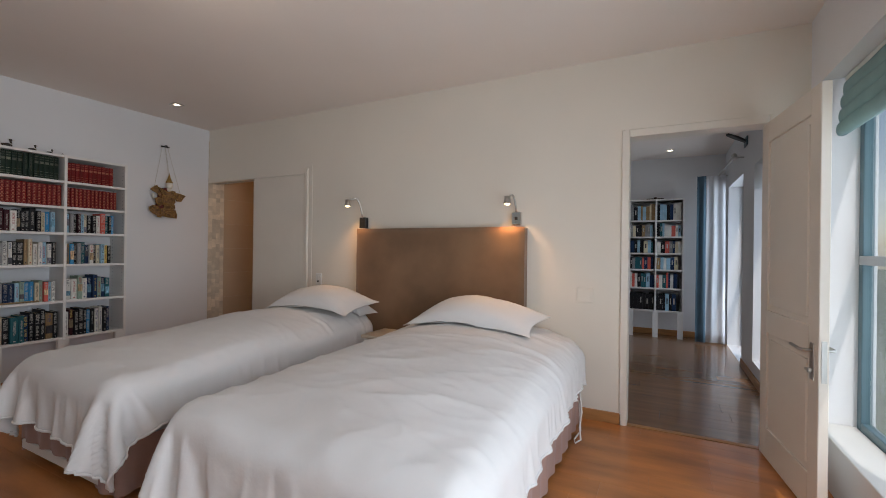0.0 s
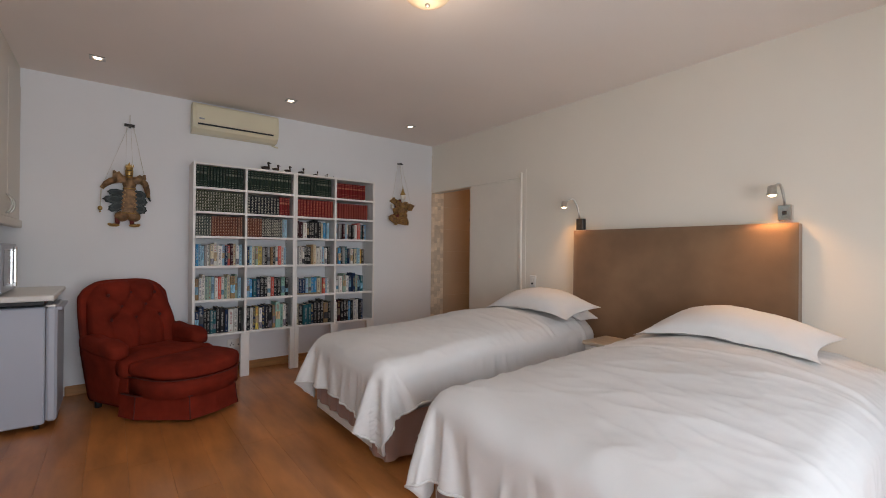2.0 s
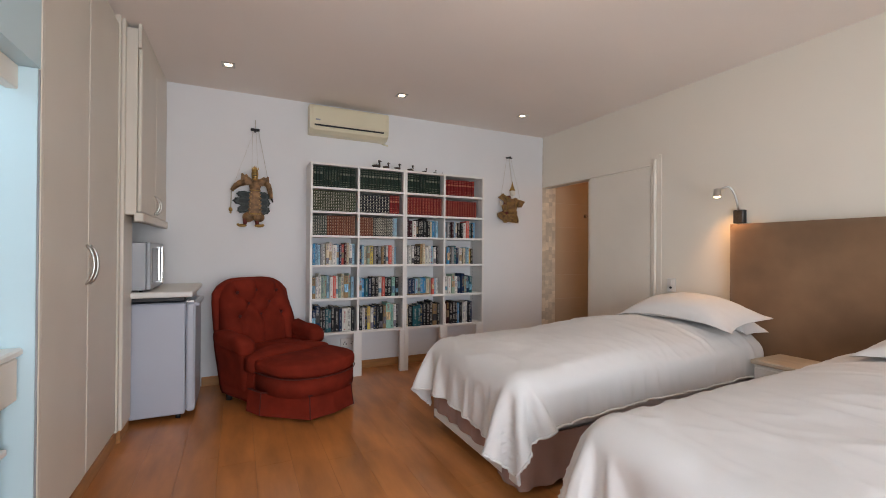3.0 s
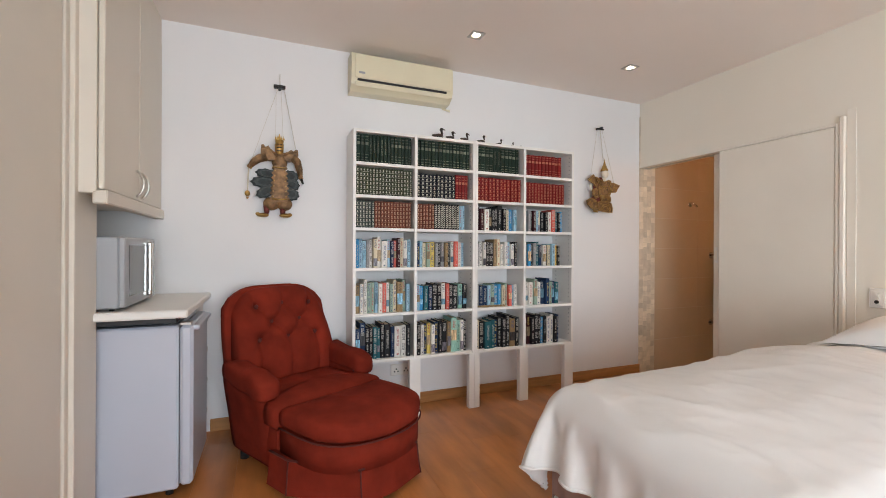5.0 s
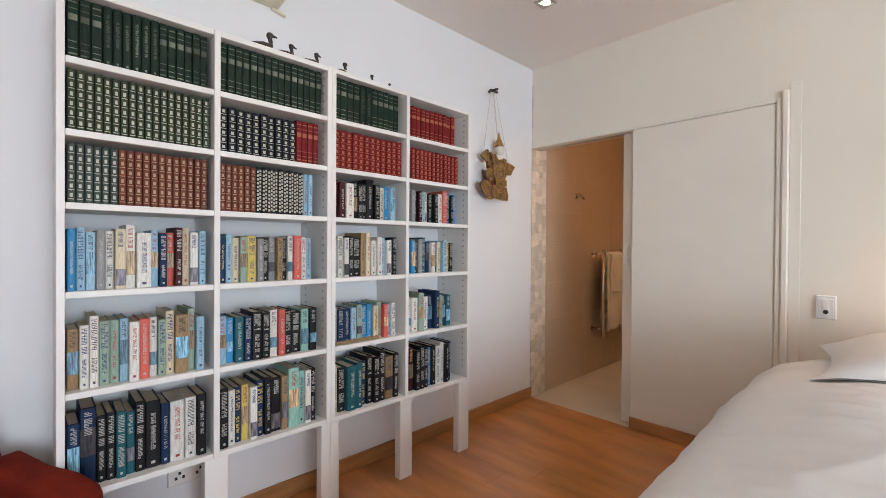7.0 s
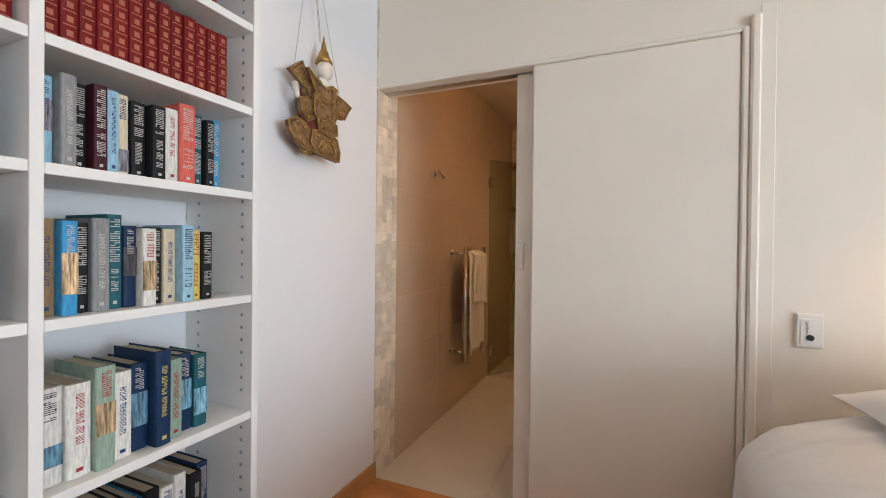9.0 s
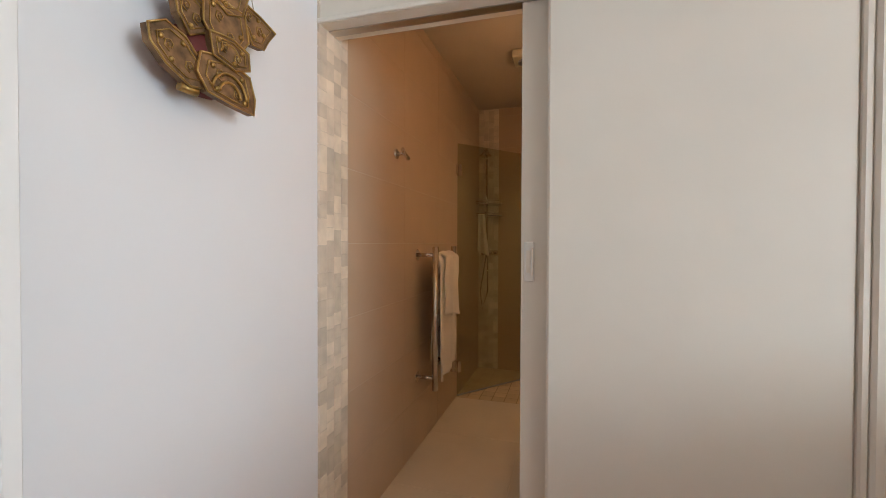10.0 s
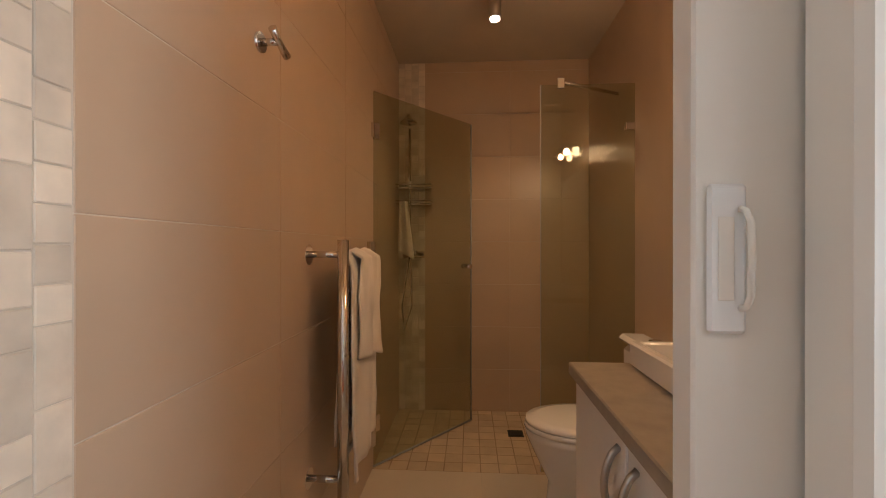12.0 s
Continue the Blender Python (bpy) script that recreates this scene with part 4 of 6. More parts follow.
rows = {
    5: ([("dark green", "bands", 3, (0.208, 0.031)), ("dark green", "small", 6, (0.209, 0.027)), ("dark green", "bands", 7, (0.207, 0.027))],
        [("dark green", "bands", 15, (0.208, 0.0295))],
        [("dark green", "bands", 4, (0.206, 0.037)), ("dark green", "small", 2, (0.207, 0.035)), ("dark green", "bands", 5, (0.205, 0.035))],
        [("crimson red", "bands", 11, (0.178, 0.034))]),
    4: ([("olive green", "ornate", 18, (0.2, 0.0235))],
        [("navy blue", "ornate", 10, (0.185, 0.032)), ("crimson red", "bands", 4, (0.192, 0.027))],
        [("crimson red", "ornate", 12, (0.19, 0.0345))],
        [("crimson red", "ornate", 13, (0.178, 0.0315))]),
    3: ([("grey green", "ornate", 6, (0.195, 0.0225)), ("chestnut brown", "ornate", 12, (0.196, 0.0235))],
        [("chestnut brown", "ornate", 6, (0.192, 0.024)), ("black", "lattice", 9, (0.196, 0.0235)), ("pale blue", "small", 2, (0.19, 0.022))],
        shelf_row("MMw+kkkk^+kcBb", 0.182, 0.030), shelf_row("bgkMbckkwr^+tkB", 0.176, 0.029)),
    2: (shelf_row("Bbbgwcw^w+bdrM^c^wb", 0.205, 0.027), shelf_row("dbcsy+gkgnkwr+wb", 0.195, 0.027), shelf_row("gwwkk+n^c^wwbwk", 0.195, 0.030), shelf_row("nBkgt^dwkcbyk", 0.185, 0.030)),
    1: (shelf_row("nww^ssbwrwsc^n+s^b", 0.215, 0.028), shelf_row("bBtdk+kwrkk+mk", 0.195, 0.033), shelf_row("gdd+bsBBcsrbw", 0.18, 0.029), shelf_row("w+w+s^wdd^sdt", 0.195, 0.036)),
    0: (shelf_row("dd^+kkttk^k+dw+w+k", 0.235, 0.030), shelf_row("kwdywdk^k+nm^+mwk", 0.235, 0.030), shelf_row("ck+t+tdk^kk^n+k", 0.23, 0.034), shelf_row("wMkkkBkwwkd", 0.235, 0.034))}
for r, cells in rows.items():
    for (a, c), runs in zip(COLS, cells):
        fill(a + 0.004, c - 0.004, SHELF_Z[r], SHELF_Z[r + 1] - 0.022 - SHELF_Z[r], runs)
ob = book("tan", "small", XS - 0.03, 1.74, SHELF_Z[1] + 0.014, 0.012, 0.16, 0.24)
ob.matrix_world = pose((XS - 0.02) * K, 1.72 * K, (SHELF_Z[1] + 0.001) * K, -90, 0, 0) @ Matrix.Diagonal((0.17, 0.012, 0.25, 1)) @ pose(0, -1, 0)


def duck(y, s, white):
    b = B()
    b.tube([(0, 0.05, 0.035), (0, 0.035, 0.028), (0, 0.0, 0.024), (0, -0.03, 0.026), (0, -0.042, 0.03)], [0.003, 0.014, 0.024, 0.020, 0.008], 12)
    b.tube([(0, -0.028, 0.03), (0, -0.034, 0.05), (0, -0.03, 0.068), (0, -0.028, 0.078)], [0.013, 0.009, 0.010, 0.014], 10)
    b.ball((0, -0.03, 0.084), (0.013, 0.016, 0.013))
    b.mi = 1
    b.tube([(0, -0.042, 0.083), (0, -0.062, 0.080)], [0.007, 0.003], 8)
    b.ball((0, -0.028, 0.035), (0.017, 0.016, 0.014))
    b.mi = 0
    b.box(-0.018, 0.018, -0.03, 0.03, 0, 0.008, 0.002)
    b.v = [(p[0] * s, p[1] * s, p[2] * s) for p in b.v]
    solid("duck_figurine", b, [DUCK_BROWN, IVORY if white else DUCK_BROWN], "small dark carved duck on top of bookcase", "figurine", "row of ducks", at=(-5.30, y, 2.115), rz=170 + 20 * math.sin(y * 9), local=True)


for y, s, w in ((1.385, 0.95, 0), (1.49, 0.8, 0), (1.615, 0.8, 0), (1.765, 0.75, 1), (1.93, 0.58, 1), (2.05, 0.45, 1), (2.135, 0.25, 1)):
    duck(y, s, w)

so = thing("wall_socket", (XW, 1.16, 0.29), "white double wall socket below the bookcase", "socket")
part("plate", B().box(XW + 0.001, XW + 0.014, 1.07, 1.24, 0.245, 0.335, 0.004), WHITE, so)
for y in (1.115, 1.195):
    for dy, dz in ((-0.014, 0.006), (0.014, 0.006), (0, 0.025)):
        part("pin_hole", B().box(XW + 0.0135, XW + 0.015, y + dy - 0.005, y + dy + 0.005, 0.265 + dz, 0.277 + dz), BLACK, so, "dark pin hole")

# ---- air conditioner ----
ac = thing("air_conditioner", (XW, 1.125, 2.43), "aged cream split air conditioner on the wall", "air conditioner")
prof = [(XW + 0.002, 2.715), (XW + 0.13, 2.715), (XW + 0.155, 2.70), (XW + 0.165, 2.66), (XW + 0.165, 2.52), (XW + 0.15, 2.475), (XW + 0.09, 2.438), (XW + 0.002, 2.433)]
part("body", B().prism(prof, "y", 0.722, 1.53), AC_PLASTIC, ac)
part("front_panel", B().box(XW + 0.163, XW + 0.172, 0.745, 1.507, 2.517, 2.695, 0.004), AC_PLASTIC, ac)
part("flap", B().prism([(XW + 0.161, 2.497), (XW + 0.171, 2.492), (XW + 0.157, 2.462), (XW + 0.149, 2.470)], "y", 0.75, 1.50), AC_PLASTIC, ac)
part("air_slot", B().box(XW + 0.150, XW + 0.1685, 0.765, 1.475, 2.500, 2.514), BLACK, ac, "dark air outlet slot")
part("badge", B().box(XW + 0.172, XW + 0.1735, 0.775, 0.82, 2.55, 2.565), GREY_PLASTIC, ac)
part("drain_pipe", B().tube([(XW + 0.01, 1.50, 2.428), (XW + 0.01, 1.57, 2.415)], 0.008), AC_PLASTIC, ac)

# ---- marionettes ----
b = B()
cy, x = 0.235, XW + 0.05


def flat(slot, pts, x0, x1):
    """A carved plate: an outline in (sideways, up) with some depth."""
    b.mi = slot
    b.prism([(cy + p[0], p[1]) for p in pts], "x", x + x0, x + x1)


def fan_lobe(s, oy, oz, ry, rz, lean, layer):
    for f, slot, x0 in ((1.0, 2, -0.02), (0.76, 6, -0.006), (0.50, 2, 0.0)):
        b.mi = slot
        lobe = []
        for q in range(18):
            a = 2 * math.pi * q / 18
            u, v = f * ry * math.cos(a) * (1 + 0.07 * math.cos(a * 9)), f * rz * math.sin(a) * (1 + 0.07 * math.cos(a * 9))
            lobe.append((cy + s * (oy + u * math.cos(lean) - v * math.sin(lean)), oz + u * math.sin(lean) + v * math.cos(lean)))
        b.prism(lobe, "x", x + x0 + 0.004 * layer, x + x0 + 0.014 + 0.004 * layer)


# crowned golden head
b.mi = 1
b.lathe([(0.001, 0.125), (0.010, 0.10), (0.020, 0.085), (0.034, 0.07), (0.030, 0.055), (0.036, 0.04), (0.034, 0.01), (0.030, -0.02), (0.018, -0.045)], (x + 0.01, cy - 0.003, 1.975), 14, 0.9, 1.0)
for k in range(5):
    b.prism([(cy - 0.038 + 0.015 * k, 2.05), (cy - 0.031 + 0.015 * k, 2.078 + 0.006 * (2 - abs(k - 2))), (cy - 0.023 + 0.015 * k, 2.05)], "x", x + 0.025, x + 0.038)
b.mi = 5
for k in range(3):
    b.ball((x + 0.038, cy - 0.003, 1.968 + k * 0.024), (0.006, 0.024, 0.004), 10, 6)
b.mi = 0
# breast plate, pointed shoulder wings, arms
b.ball((x, cy, 1.90), (0.04, 0.062, 0.075))
for s in (-1, 1):
    d = 0.018 if s < 0 else 0
    flat(0, [(s * 0.02, 1.955), (s * 0.06, 1.965), (s * 0.085, 1.985 + d), (s * 0.105, 1.972 + d), (s * 0.122, 1.99 + d), (s * 0.138, 1.985 + d), (s * 0.142, 1.945), (s * 0.128, 1.915), (s * 0.075, 1.895), (s * 0.03, 1.90)], -0.012, 0.03)
    b.tube([(x + 0.03, cy + s * 0.03, 1.94), (x + 0.03, cy + s * 0.08, 1.962 + d), (x + 0.03, cy + s * 0.135, 1.97 + d)], [0.009, 0.007, 0.004], 8)
    arm = [(0.10, 1.925), (0.155, 1.905), (0.195, 1.875), (0.222, 1.84)] if s < 0 else [(0.10, 1.93), (0.135, 1.90), (0.152, 1.84), (0.162, 1.785)]
    b.tube([(x + 0.012, cy + s * p[0], p[1]) for p in arm], [0.034, 0.030, 0.026, 0.017], 10)
    for k in range(3):
        p = arm[k + 1]
        b.ball((x + 0.036, cy + s * p[0], p[1]), (0.006, 0.014, 0.014), 8, 5)
b.mi = 1
b.tube([(x + 0.012, cy - 0.215, 1.85), (x + 0.012, cy - 0.226, 1.832)], 0.020, 10)
b.tube([(x + 0.012, cy + 0.160, 1.79), (x + 0.012, cy + 0.165, 1.772)], 0.018, 10)
b.mi = 5
b.tube([(x + 0.012, cy + 0.165, 1.775), (x + 0.014, cy + 0.182, 1.735)], [0.013, 0.006], 8)
b.mi = 4
b.tube([(x + 0.02, cy - 0.228, 1.84), (x + 0.02, cy - 0.236, 1.64)], 0.005, 8)
b.mi = 1
b.ball((x + 0.02, cy - 0.236, 1.645), (0.014, 0.02, 0.022))
b.tube([(x + 0.02, cy - 0.236, 1.62), (x + 0.02, cy - 0.236, 1.605)], [0.012, 0.004], 8)
# fans of dark sequinned cloth, left larger
for k, (oy, oz, ry, rz, lean) in enumerate(((0.095, 1.80, 0.085, 0.036, 0.10), (0.110, 1.735, 0.105, 0.042, 0.02), (0.100, 1.668, 0.080, 0.042, -0.42))):
    fan_lobe(-1, oy, oz, ry, rz, lean, k)
for k, (oy, oz, ry, rz, lean) in enumerate(((0.085, 1.79, 0.062, 0.046, -0.15), (0.095, 1.725, 0.060, 0.044, 0.0), (0.090, 1.655, 0.062, 0.046, -0.2))):
    fan_lobe(1, oy, oz, ry, rz, lean, k)
# long front panel with toothed edges, studded
left, right = [], []
for k in range(7):
    z, w = 1.845 - 0.037 * k, 0.042 + 0.003 * k
    left += [(-w - 0.016, z - 0.006), (-w, z - 0.02)]
    right += [(w + 0.016, z - 0.006), (w, z - 0.02)]
flat(0, [(-0.045, 1.86)] + left + [(-0.055, 1.59), (0.055, 1.59)] + right[::-1] + [(0.045, 1.86)], 0.012, 0.042)
b.mi = 1
for k in range(6):
    for q in (-1, 1):
        b.ball((x + 0.043, cy + q * (0.036 + 0.003 * k), 1.82 - 0.038 * k), (0.004, 0.006, 0.006), 8, 5)
for z, w in ((1.845, 0.05), (1.612, 0.058)):
    b.tube([(x + 0.042, cy - w, z), (x + 0.05, cy, z - 0.005), (x + 0.042, cy + w, z)], 0.006, 8)
# trousers, stockings and golden shoes
b.mi = 0
for s in (-1, 1):
    b.ball((x, cy + s * 0.05 - 0.012, 1.578), (0.04, 0.062, 0.05))
b.mi = 3
for s, fy in ((-1, -0.095), (1, 0.025)):
    b.tube([(x, cy + fy, 1.56), (x + 0.005, cy + fy, 1.505)], [0.026, 0.018])
b.mi = 1
for s, fy in ((-1, -0.125), (1, 0.045)):
    b.ball((x + 0.015, cy + fy, 1.492), (0.028, 0.048, 0.016))
    b.ball((x + 0.02, cy + fy + s * 0.035, 1.499), (0.015, 0.018, 0.012))
b.mi = 4
for a, c, z in ((-0.8, -0.032, 2.02), (0.2, 0.028, 2.02), (0.9, 0.13, 1.97), (-0.3, -0.22, 1.86), (0.8, 0.165, 1.79)):
    b.tube([(XW + 0.03, cy + a * 0.035, 2.455), (x, cy + c, z)], 0.0011, 5)
b.tube([(XW + 0.004, cy, 2.565), (XW + 0.02, cy, 2.46)], 0.003, 5)
b.mi = 5
b.box(XW + 0.01, XW + 0.05, cy - 0.048, cy + 0.042, 2.448, 2.47, 0.004).box(XW + 0.0, XW + 0.08, cy - 0.012, cy + 0.01, 2.44, 2.46, 0.003)
b.v = [(p[0], cy + (p[1] - cy) * 0.88, 1.48 + (p[2] - 1.48) * 0.955) for p in b.v]
solid("marionette", b, [GILT, GOLD, PUPPET_GREEN, PUPPET_RED, STRING, BLACK, PUPPET_STRIPE], "gilded winged marionette with green cloth on wall", "puppet", "marionettes", at=(XW, 0.235, 1.48))

b = B()
cy, x = 3.15, XW + 0.05


def leaf_plate(pts, x0, x1, slot):
    """A flat carved plate with a gilt rim."""
    b.mi = slot
    poly = [(cy + p[0], p[1]) for p in pts]
    b.prism(poly, "x", x0, x1)
    b.mi = 1
    ring = [(x1 + 0.001, p[0], p[1]) for p in poly]
    b.tube(ring + ring[:1], 0.003, 5)
    m = Vector((sum(p[0] for p in poly) / len(poly), sum(p[1] for p in poly) / len(poly)))
    inner = [m.lerp(Vector(p), 0.74) for p in poly]
    inner = [(x1 + 0.0015, p.x, p.y) for p in inner]
    b.tube(inner + inner[:1], 0.002, 5)
    for turn_ in range(2):
        c = m.lerp(Vector(poly[turn_ * len(poly) // 2]), 0.32)
        b.tube([(x1 + 0.002, c.x + 0.0016 * q * math.cos(q * 1.1), c.y + 0.0016 * q * math.sin(q * 1.1)) for q in range(2, 11)], 0.0016, 5)
    for p in poly[::2]:
        q = m.lerp(Vector(p), 0.6)
        b.ball((x1 + 0.002, q.x, q.y), (0.005, 0.007, 0.007), 8, 5)


b.mi = 1
b.lathe([(0.001, 0.125), (0.006, 0.095), (0.012, 0.07), (0.013, 0.06), (0.022, 0.045), (0.023, 0.034), (0.034, 0.016), (0.037, 0.0)], (x + 0.02, cy + 0.03, 2.0), 14)
b.mi = 5
b.ball((x + 0.026, cy + 0.03, 1.968), (0.036, 0.034, 0.046))
b.tube([(x + 0.02, cy + 0.026, 1.935), (x + 0.015, cy + 0.02, 1.895)], [0.018, 0.03])
b.mi = 3
b.ball((x, cy, 1.83), (0.045, 0.085, 0.11))
b.ball((x, cy - 0.02, 1.68), (0.045, 0.10, 0.09))
leaf_plate([(-0.175, 1.90), (-0.14, 1.93), (-0.11, 1.955), (-0.085, 1.92), (-0.04, 1.86), (-0.07, 1.82), (-0.10, 1.86)], x + 0.01, x + 0.03, 0)
leaf_plate([(0.06, 1.90), (0.11, 1.885), (0.15, 1.88), (0.215, 1.862), (0.185, 1.825), (0.165, 1.79), (0.12, 1.785), (0.10, 1.82), (0.06, 1.84)], x + 0.01, x + 0.03, 0)
leaf_plate([(-0.10, 1.93), (-0.06, 1.91), (0.0, 1.88), (0.05, 1.905), (0.085, 1.90), (0.06, 1.83), (0.01, 1.81), (-0.05, 1.84)], x + 0.035, x + 0.05, 0)
leaf_plate([(-0.06, 1.84), (0.07, 1.84), (0.085, 1.77), (0.05, 1.72), (-0.02, 1.71), (-0.06, 1.76)], x + 0.03, x + 0.048, 0)
leaf_plate([(-0.13, 1.80), (-0.09, 1.815), (-0.03, 1.79), (-0.04, 1.74), (-0.09, 1.71), (-0.12, 1.75)], x + 0.02, x + 0.04, 0)
leaf_plate([(-0.19, 1.69), (-0.15, 1.715), (-0.10, 1.70), (-0.05, 1.65), (-0.03, 1.60), (-0.09, 1.59), (-0.15, 1.62), (-0.185, 1.655)], x + 0.02, x + 0.04, 0)
leaf_plate([(-0.05, 1.74), (0.02, 1.75), (0.075, 1.735), (0.08, 1.69), (0.03, 1.67), (-0.04, 1.685)], x + 0.04, x + 0.056, 0)
leaf_plate([(-0.07, 1.68), (0.0, 1.695), (0.085, 1.675), (0.105, 1.62), (0.10, 1.575), (0.03, 1.58), (-0.05, 1.59), (-0.08, 1.63)], x + 0.03, x + 0.05, 0)
b.mi = 1
for rr, z in ((0.055, 1.60), (0.034, 1.60), (0.03, 1.70)):
    b.tube([(x + 0.054, cy + 0.015 + rr * math.cos(a * 0.25), z + rr * math.sin(a * 0.25)) for a in range(13)], 0.004, 6)
b.tube([(x + 0.02, cy - 0.10, 1.59), (x + 0.03, cy - 0.06, 1.585)], 0.012, 8)
b.mi = 5
b.tube([(x + 0.03, cy - 0.15, 1.85), (x + 0.05, cy - 0.155, 1.79)], [0.014, 0.008], 8)
b.mi = 4
for s, z in ((-0.12, 1.94), (0.03, 2.1), (0.06, 1.95), (0.17, 1.88)):
    b.tube([(XW + 0.04, cy + s * 0.2 - 0.01, 2.43), (x, cy + s, z)], 0.0015, 5)
b.mi = 6
b.box(XW, XW + 0.09, cy - 0.02, cy - 0.002, 2.43, 2.445, 0.003).box(XW + 0.04, XW + 0.055, cy - 0.05, cy + 0.04, 2.425, 2.44, 0.003)
puppet = solid("marionette", b, [GILT, GOLD, PUPPET_GREEN, PUPPET_RED, STRING, IVORY, BLACK], "robed gilt marionette with pointed crown on wall", "puppet", "marionettes", at=(XW, cy, 1.58))
high = max(v.co.z for v in puppet.data.vertices)
for v in puppet.data.vertices:
    v.co.z = high + (v.co.z - high) * 0.95

# ---- armchair with footrest ----
ch = thing("armchair", (-4.86, 0.47, 0), "rust velvet buttoned recliner with footrest out", "armchair", rz=29, local=True)


def bow(x0, x1, w, n=14):
    """Outline of a cushion that is straight behind and rounded in front."""
    pts = [(x0, -w), (x0, w)]
    for i in range(n + 1):
        a = math.pi / 2 - math.pi * i / n
        pts.append((x0 + 0.35 * (x1 - x0) + 0.65 * (x1 - x0) * abs(math.cos(a)) ** 0.75, w * math.sin(a)))
    return pts


def cushion(poly, z0, z1, r, crown=0.02):
    """A padded slab over an outline, with rolled edges."""
    cx, cy = sum(p[0] for p in poly) / len(poly), sum(p[1] for p in poly) / len(poly)
    b = B()
    rings = [(1 - 0.07, z0), (1 - 0.015, z0 + r * 0.4), (1, z0 + r), (1, z1 - r), (1 - 0.015, z1 - r * 0.4), (1 - 0.06, z1 - r * 0.05), (0.75, z1 + crown * 0.6), (0.4, z1 + crown), (0.05, z1 + crown)]
    n = len(poly)
    vs = [(cx + (p[0] - cx) * k, cy + (p[1] - cy) * k, z + 0.004 * fbm(p[0] * 5 * k, p[1] * 5, z * 3)) for k, z in rings for p in poly]
    fs = [(i * n + k, i * n + (k + 1) % n, (i + 1) * n + (k + 1) % n, (i + 1) * n + k) for i in range(len(rings) - 1) for k in range(n)]
    fs += [tuple(range(n)), tuple(range((len(rings) - 1) * n, len(rings) * n))]
    return b.add(vs, fs, True)


def dense(poly, step=0.05):
    out = []
    for i, p in enumerate(poly):
        q = poly[(i + 1) % len(poly)]
        k = max(1, round(math.hypot(q[0] - p[0], q[1] - p[1]) / step))
        out += [(p[0] + (q[0] - p[0]) * j / k, p[1] + (q[1] - p[1]) * j / k) for j in range(k)]
    return out


front = bow(0.12, 0.645, 0.355)
part("footrest_cushion", cushion(dense(front), 0.32, 0.42, 0.035, 0.018), VELVET, ch)
part("footrest_piping", B().tube([(p[0] * 1.004, p[1] * 1.004, 0.319) for p in front[1:]] + [(0.12, -0.355, 0.319)], 0.0045, 8), VELVET_PIPE, ch, "dark piping under the cushion")
part("footrest_box", B().prism(bow(0.12, 0.632, 0.348), "z", 0.18, 0.318, True), VELVET, ch)
sk = [(0.06, 0.372), (0.23, 0.368), (0.585, 0.20), (0.61, 0.0), (0.585, -0.20), (0.23, -0.368), (0.06, -0.372)]
b = B()
flare = [(sc, z) for sc, z in ((1.045, 0.022), (1.03, 0.06), (1.012, 0.13), (1.0, 0.19))]
vs = [(0.06 + (px - 0.06) * sc, py * sc, z) for sc, z in flare for px, py in sk]
n = len(sk)
b.add(vs, [(q * n + k, q * n + (k + 1) % n, (q + 1) * n + (k + 1) % n, (q + 1) * n + k) for q in range(3) for k in range(n)] + [tuple(range(n)), tuple(range(3 * n, 4 * n))])
part("footrest_skirt", b, VELVET, ch, "straight velvet skirt with corner pleats")
part("skirt_piping", B().tube([(p[0] * 1.004, p[1] * 1.004, 0.19) for p in sk], 0.006, 6), VELVET_PIPE, ch)
for px, py in ((0.23, -0.368), (0.585, -0.20), (0.585, 0.20), (0.23, 0.368)):
    part("pleat", B().tube([(0.06 + (px - 0.06) * sc * 1.004, py * sc * 1.004, z) for sc, z in flare], 0.004, 6), VELVET_PIPE, ch, "dark corner pleat")
seat = [(-0.35, -0.30), (-0.35, 0.30), (-0.01, 0.30), (0.0, 0.375), (0.10, 0.375), (0.145, 0.25), (0.155, 0.0), (0.145, -0.25), (0.10, -0.375), (0.0, -0.375), (-0.01, -0.30)]
part("seat_cushion", cushion(dense(seat), 0.30, 0.43, 0.045, 0.03), VELVET, ch, "velvet seat cushion reaching before the arms")
part("seat_box", B().box(-0.40, 0.10, -0.34, 0.34, 0.06, 0.305, 0.02), VELVET, ch)


def leaning(b, s):
    """Sides that draw in towards the floor."""
    b.v = [(x, y - s * 0.075 * max(0, 1 - z / 0.5) * smooth(0.28, 0.39, abs(y)), z) for x, y, z in b.v]
    return b


for s in (-1, 1):
    poly = [(-0.44, s * 0.28), (-0.44, s * 0.395), (-0.04, s * 0.395), (-0.005, s * 0.37), (0.0, s * 0.32), (-0.02, s * 0.28)]
    part("arm", leaning(cushion(dense(poly), 0.05, 0.50, 0.05, 0.012), s), VELVET, ch)
    part("arm_button", B().ball((-0.05, s * 0.282, 0.45), (0.012, 0.007, 0.012), 8, 6), VELVET_PIPE, ch)
    pad = cushion(dense([(-0.42, s * 0.275), (-0.42, s * 0.405), (-0.02, s * 0.412), (0.015, s * 0.39), (0.025, s * 0.32), (0.0, s * 0.275)]), 0.455, 0.555, 0.048, 0.02)
    pad.v = [(x, y, z - 0.03 * smooth(-0.12, 0.03, x) + 0.03 * smooth(-0.2, -0.42, x)) for x, y, z in pad.v]
    part("arm_pad", pad, VELVET, ch)
buttons = [(-0.19, 0.885), (0.0, 0.895), (0.19, 0.885), (-0.10, 0.785), (0.10, 0.785), (-0.20, 0.685), (0.0, 0.685), (0.20, 0.685)]
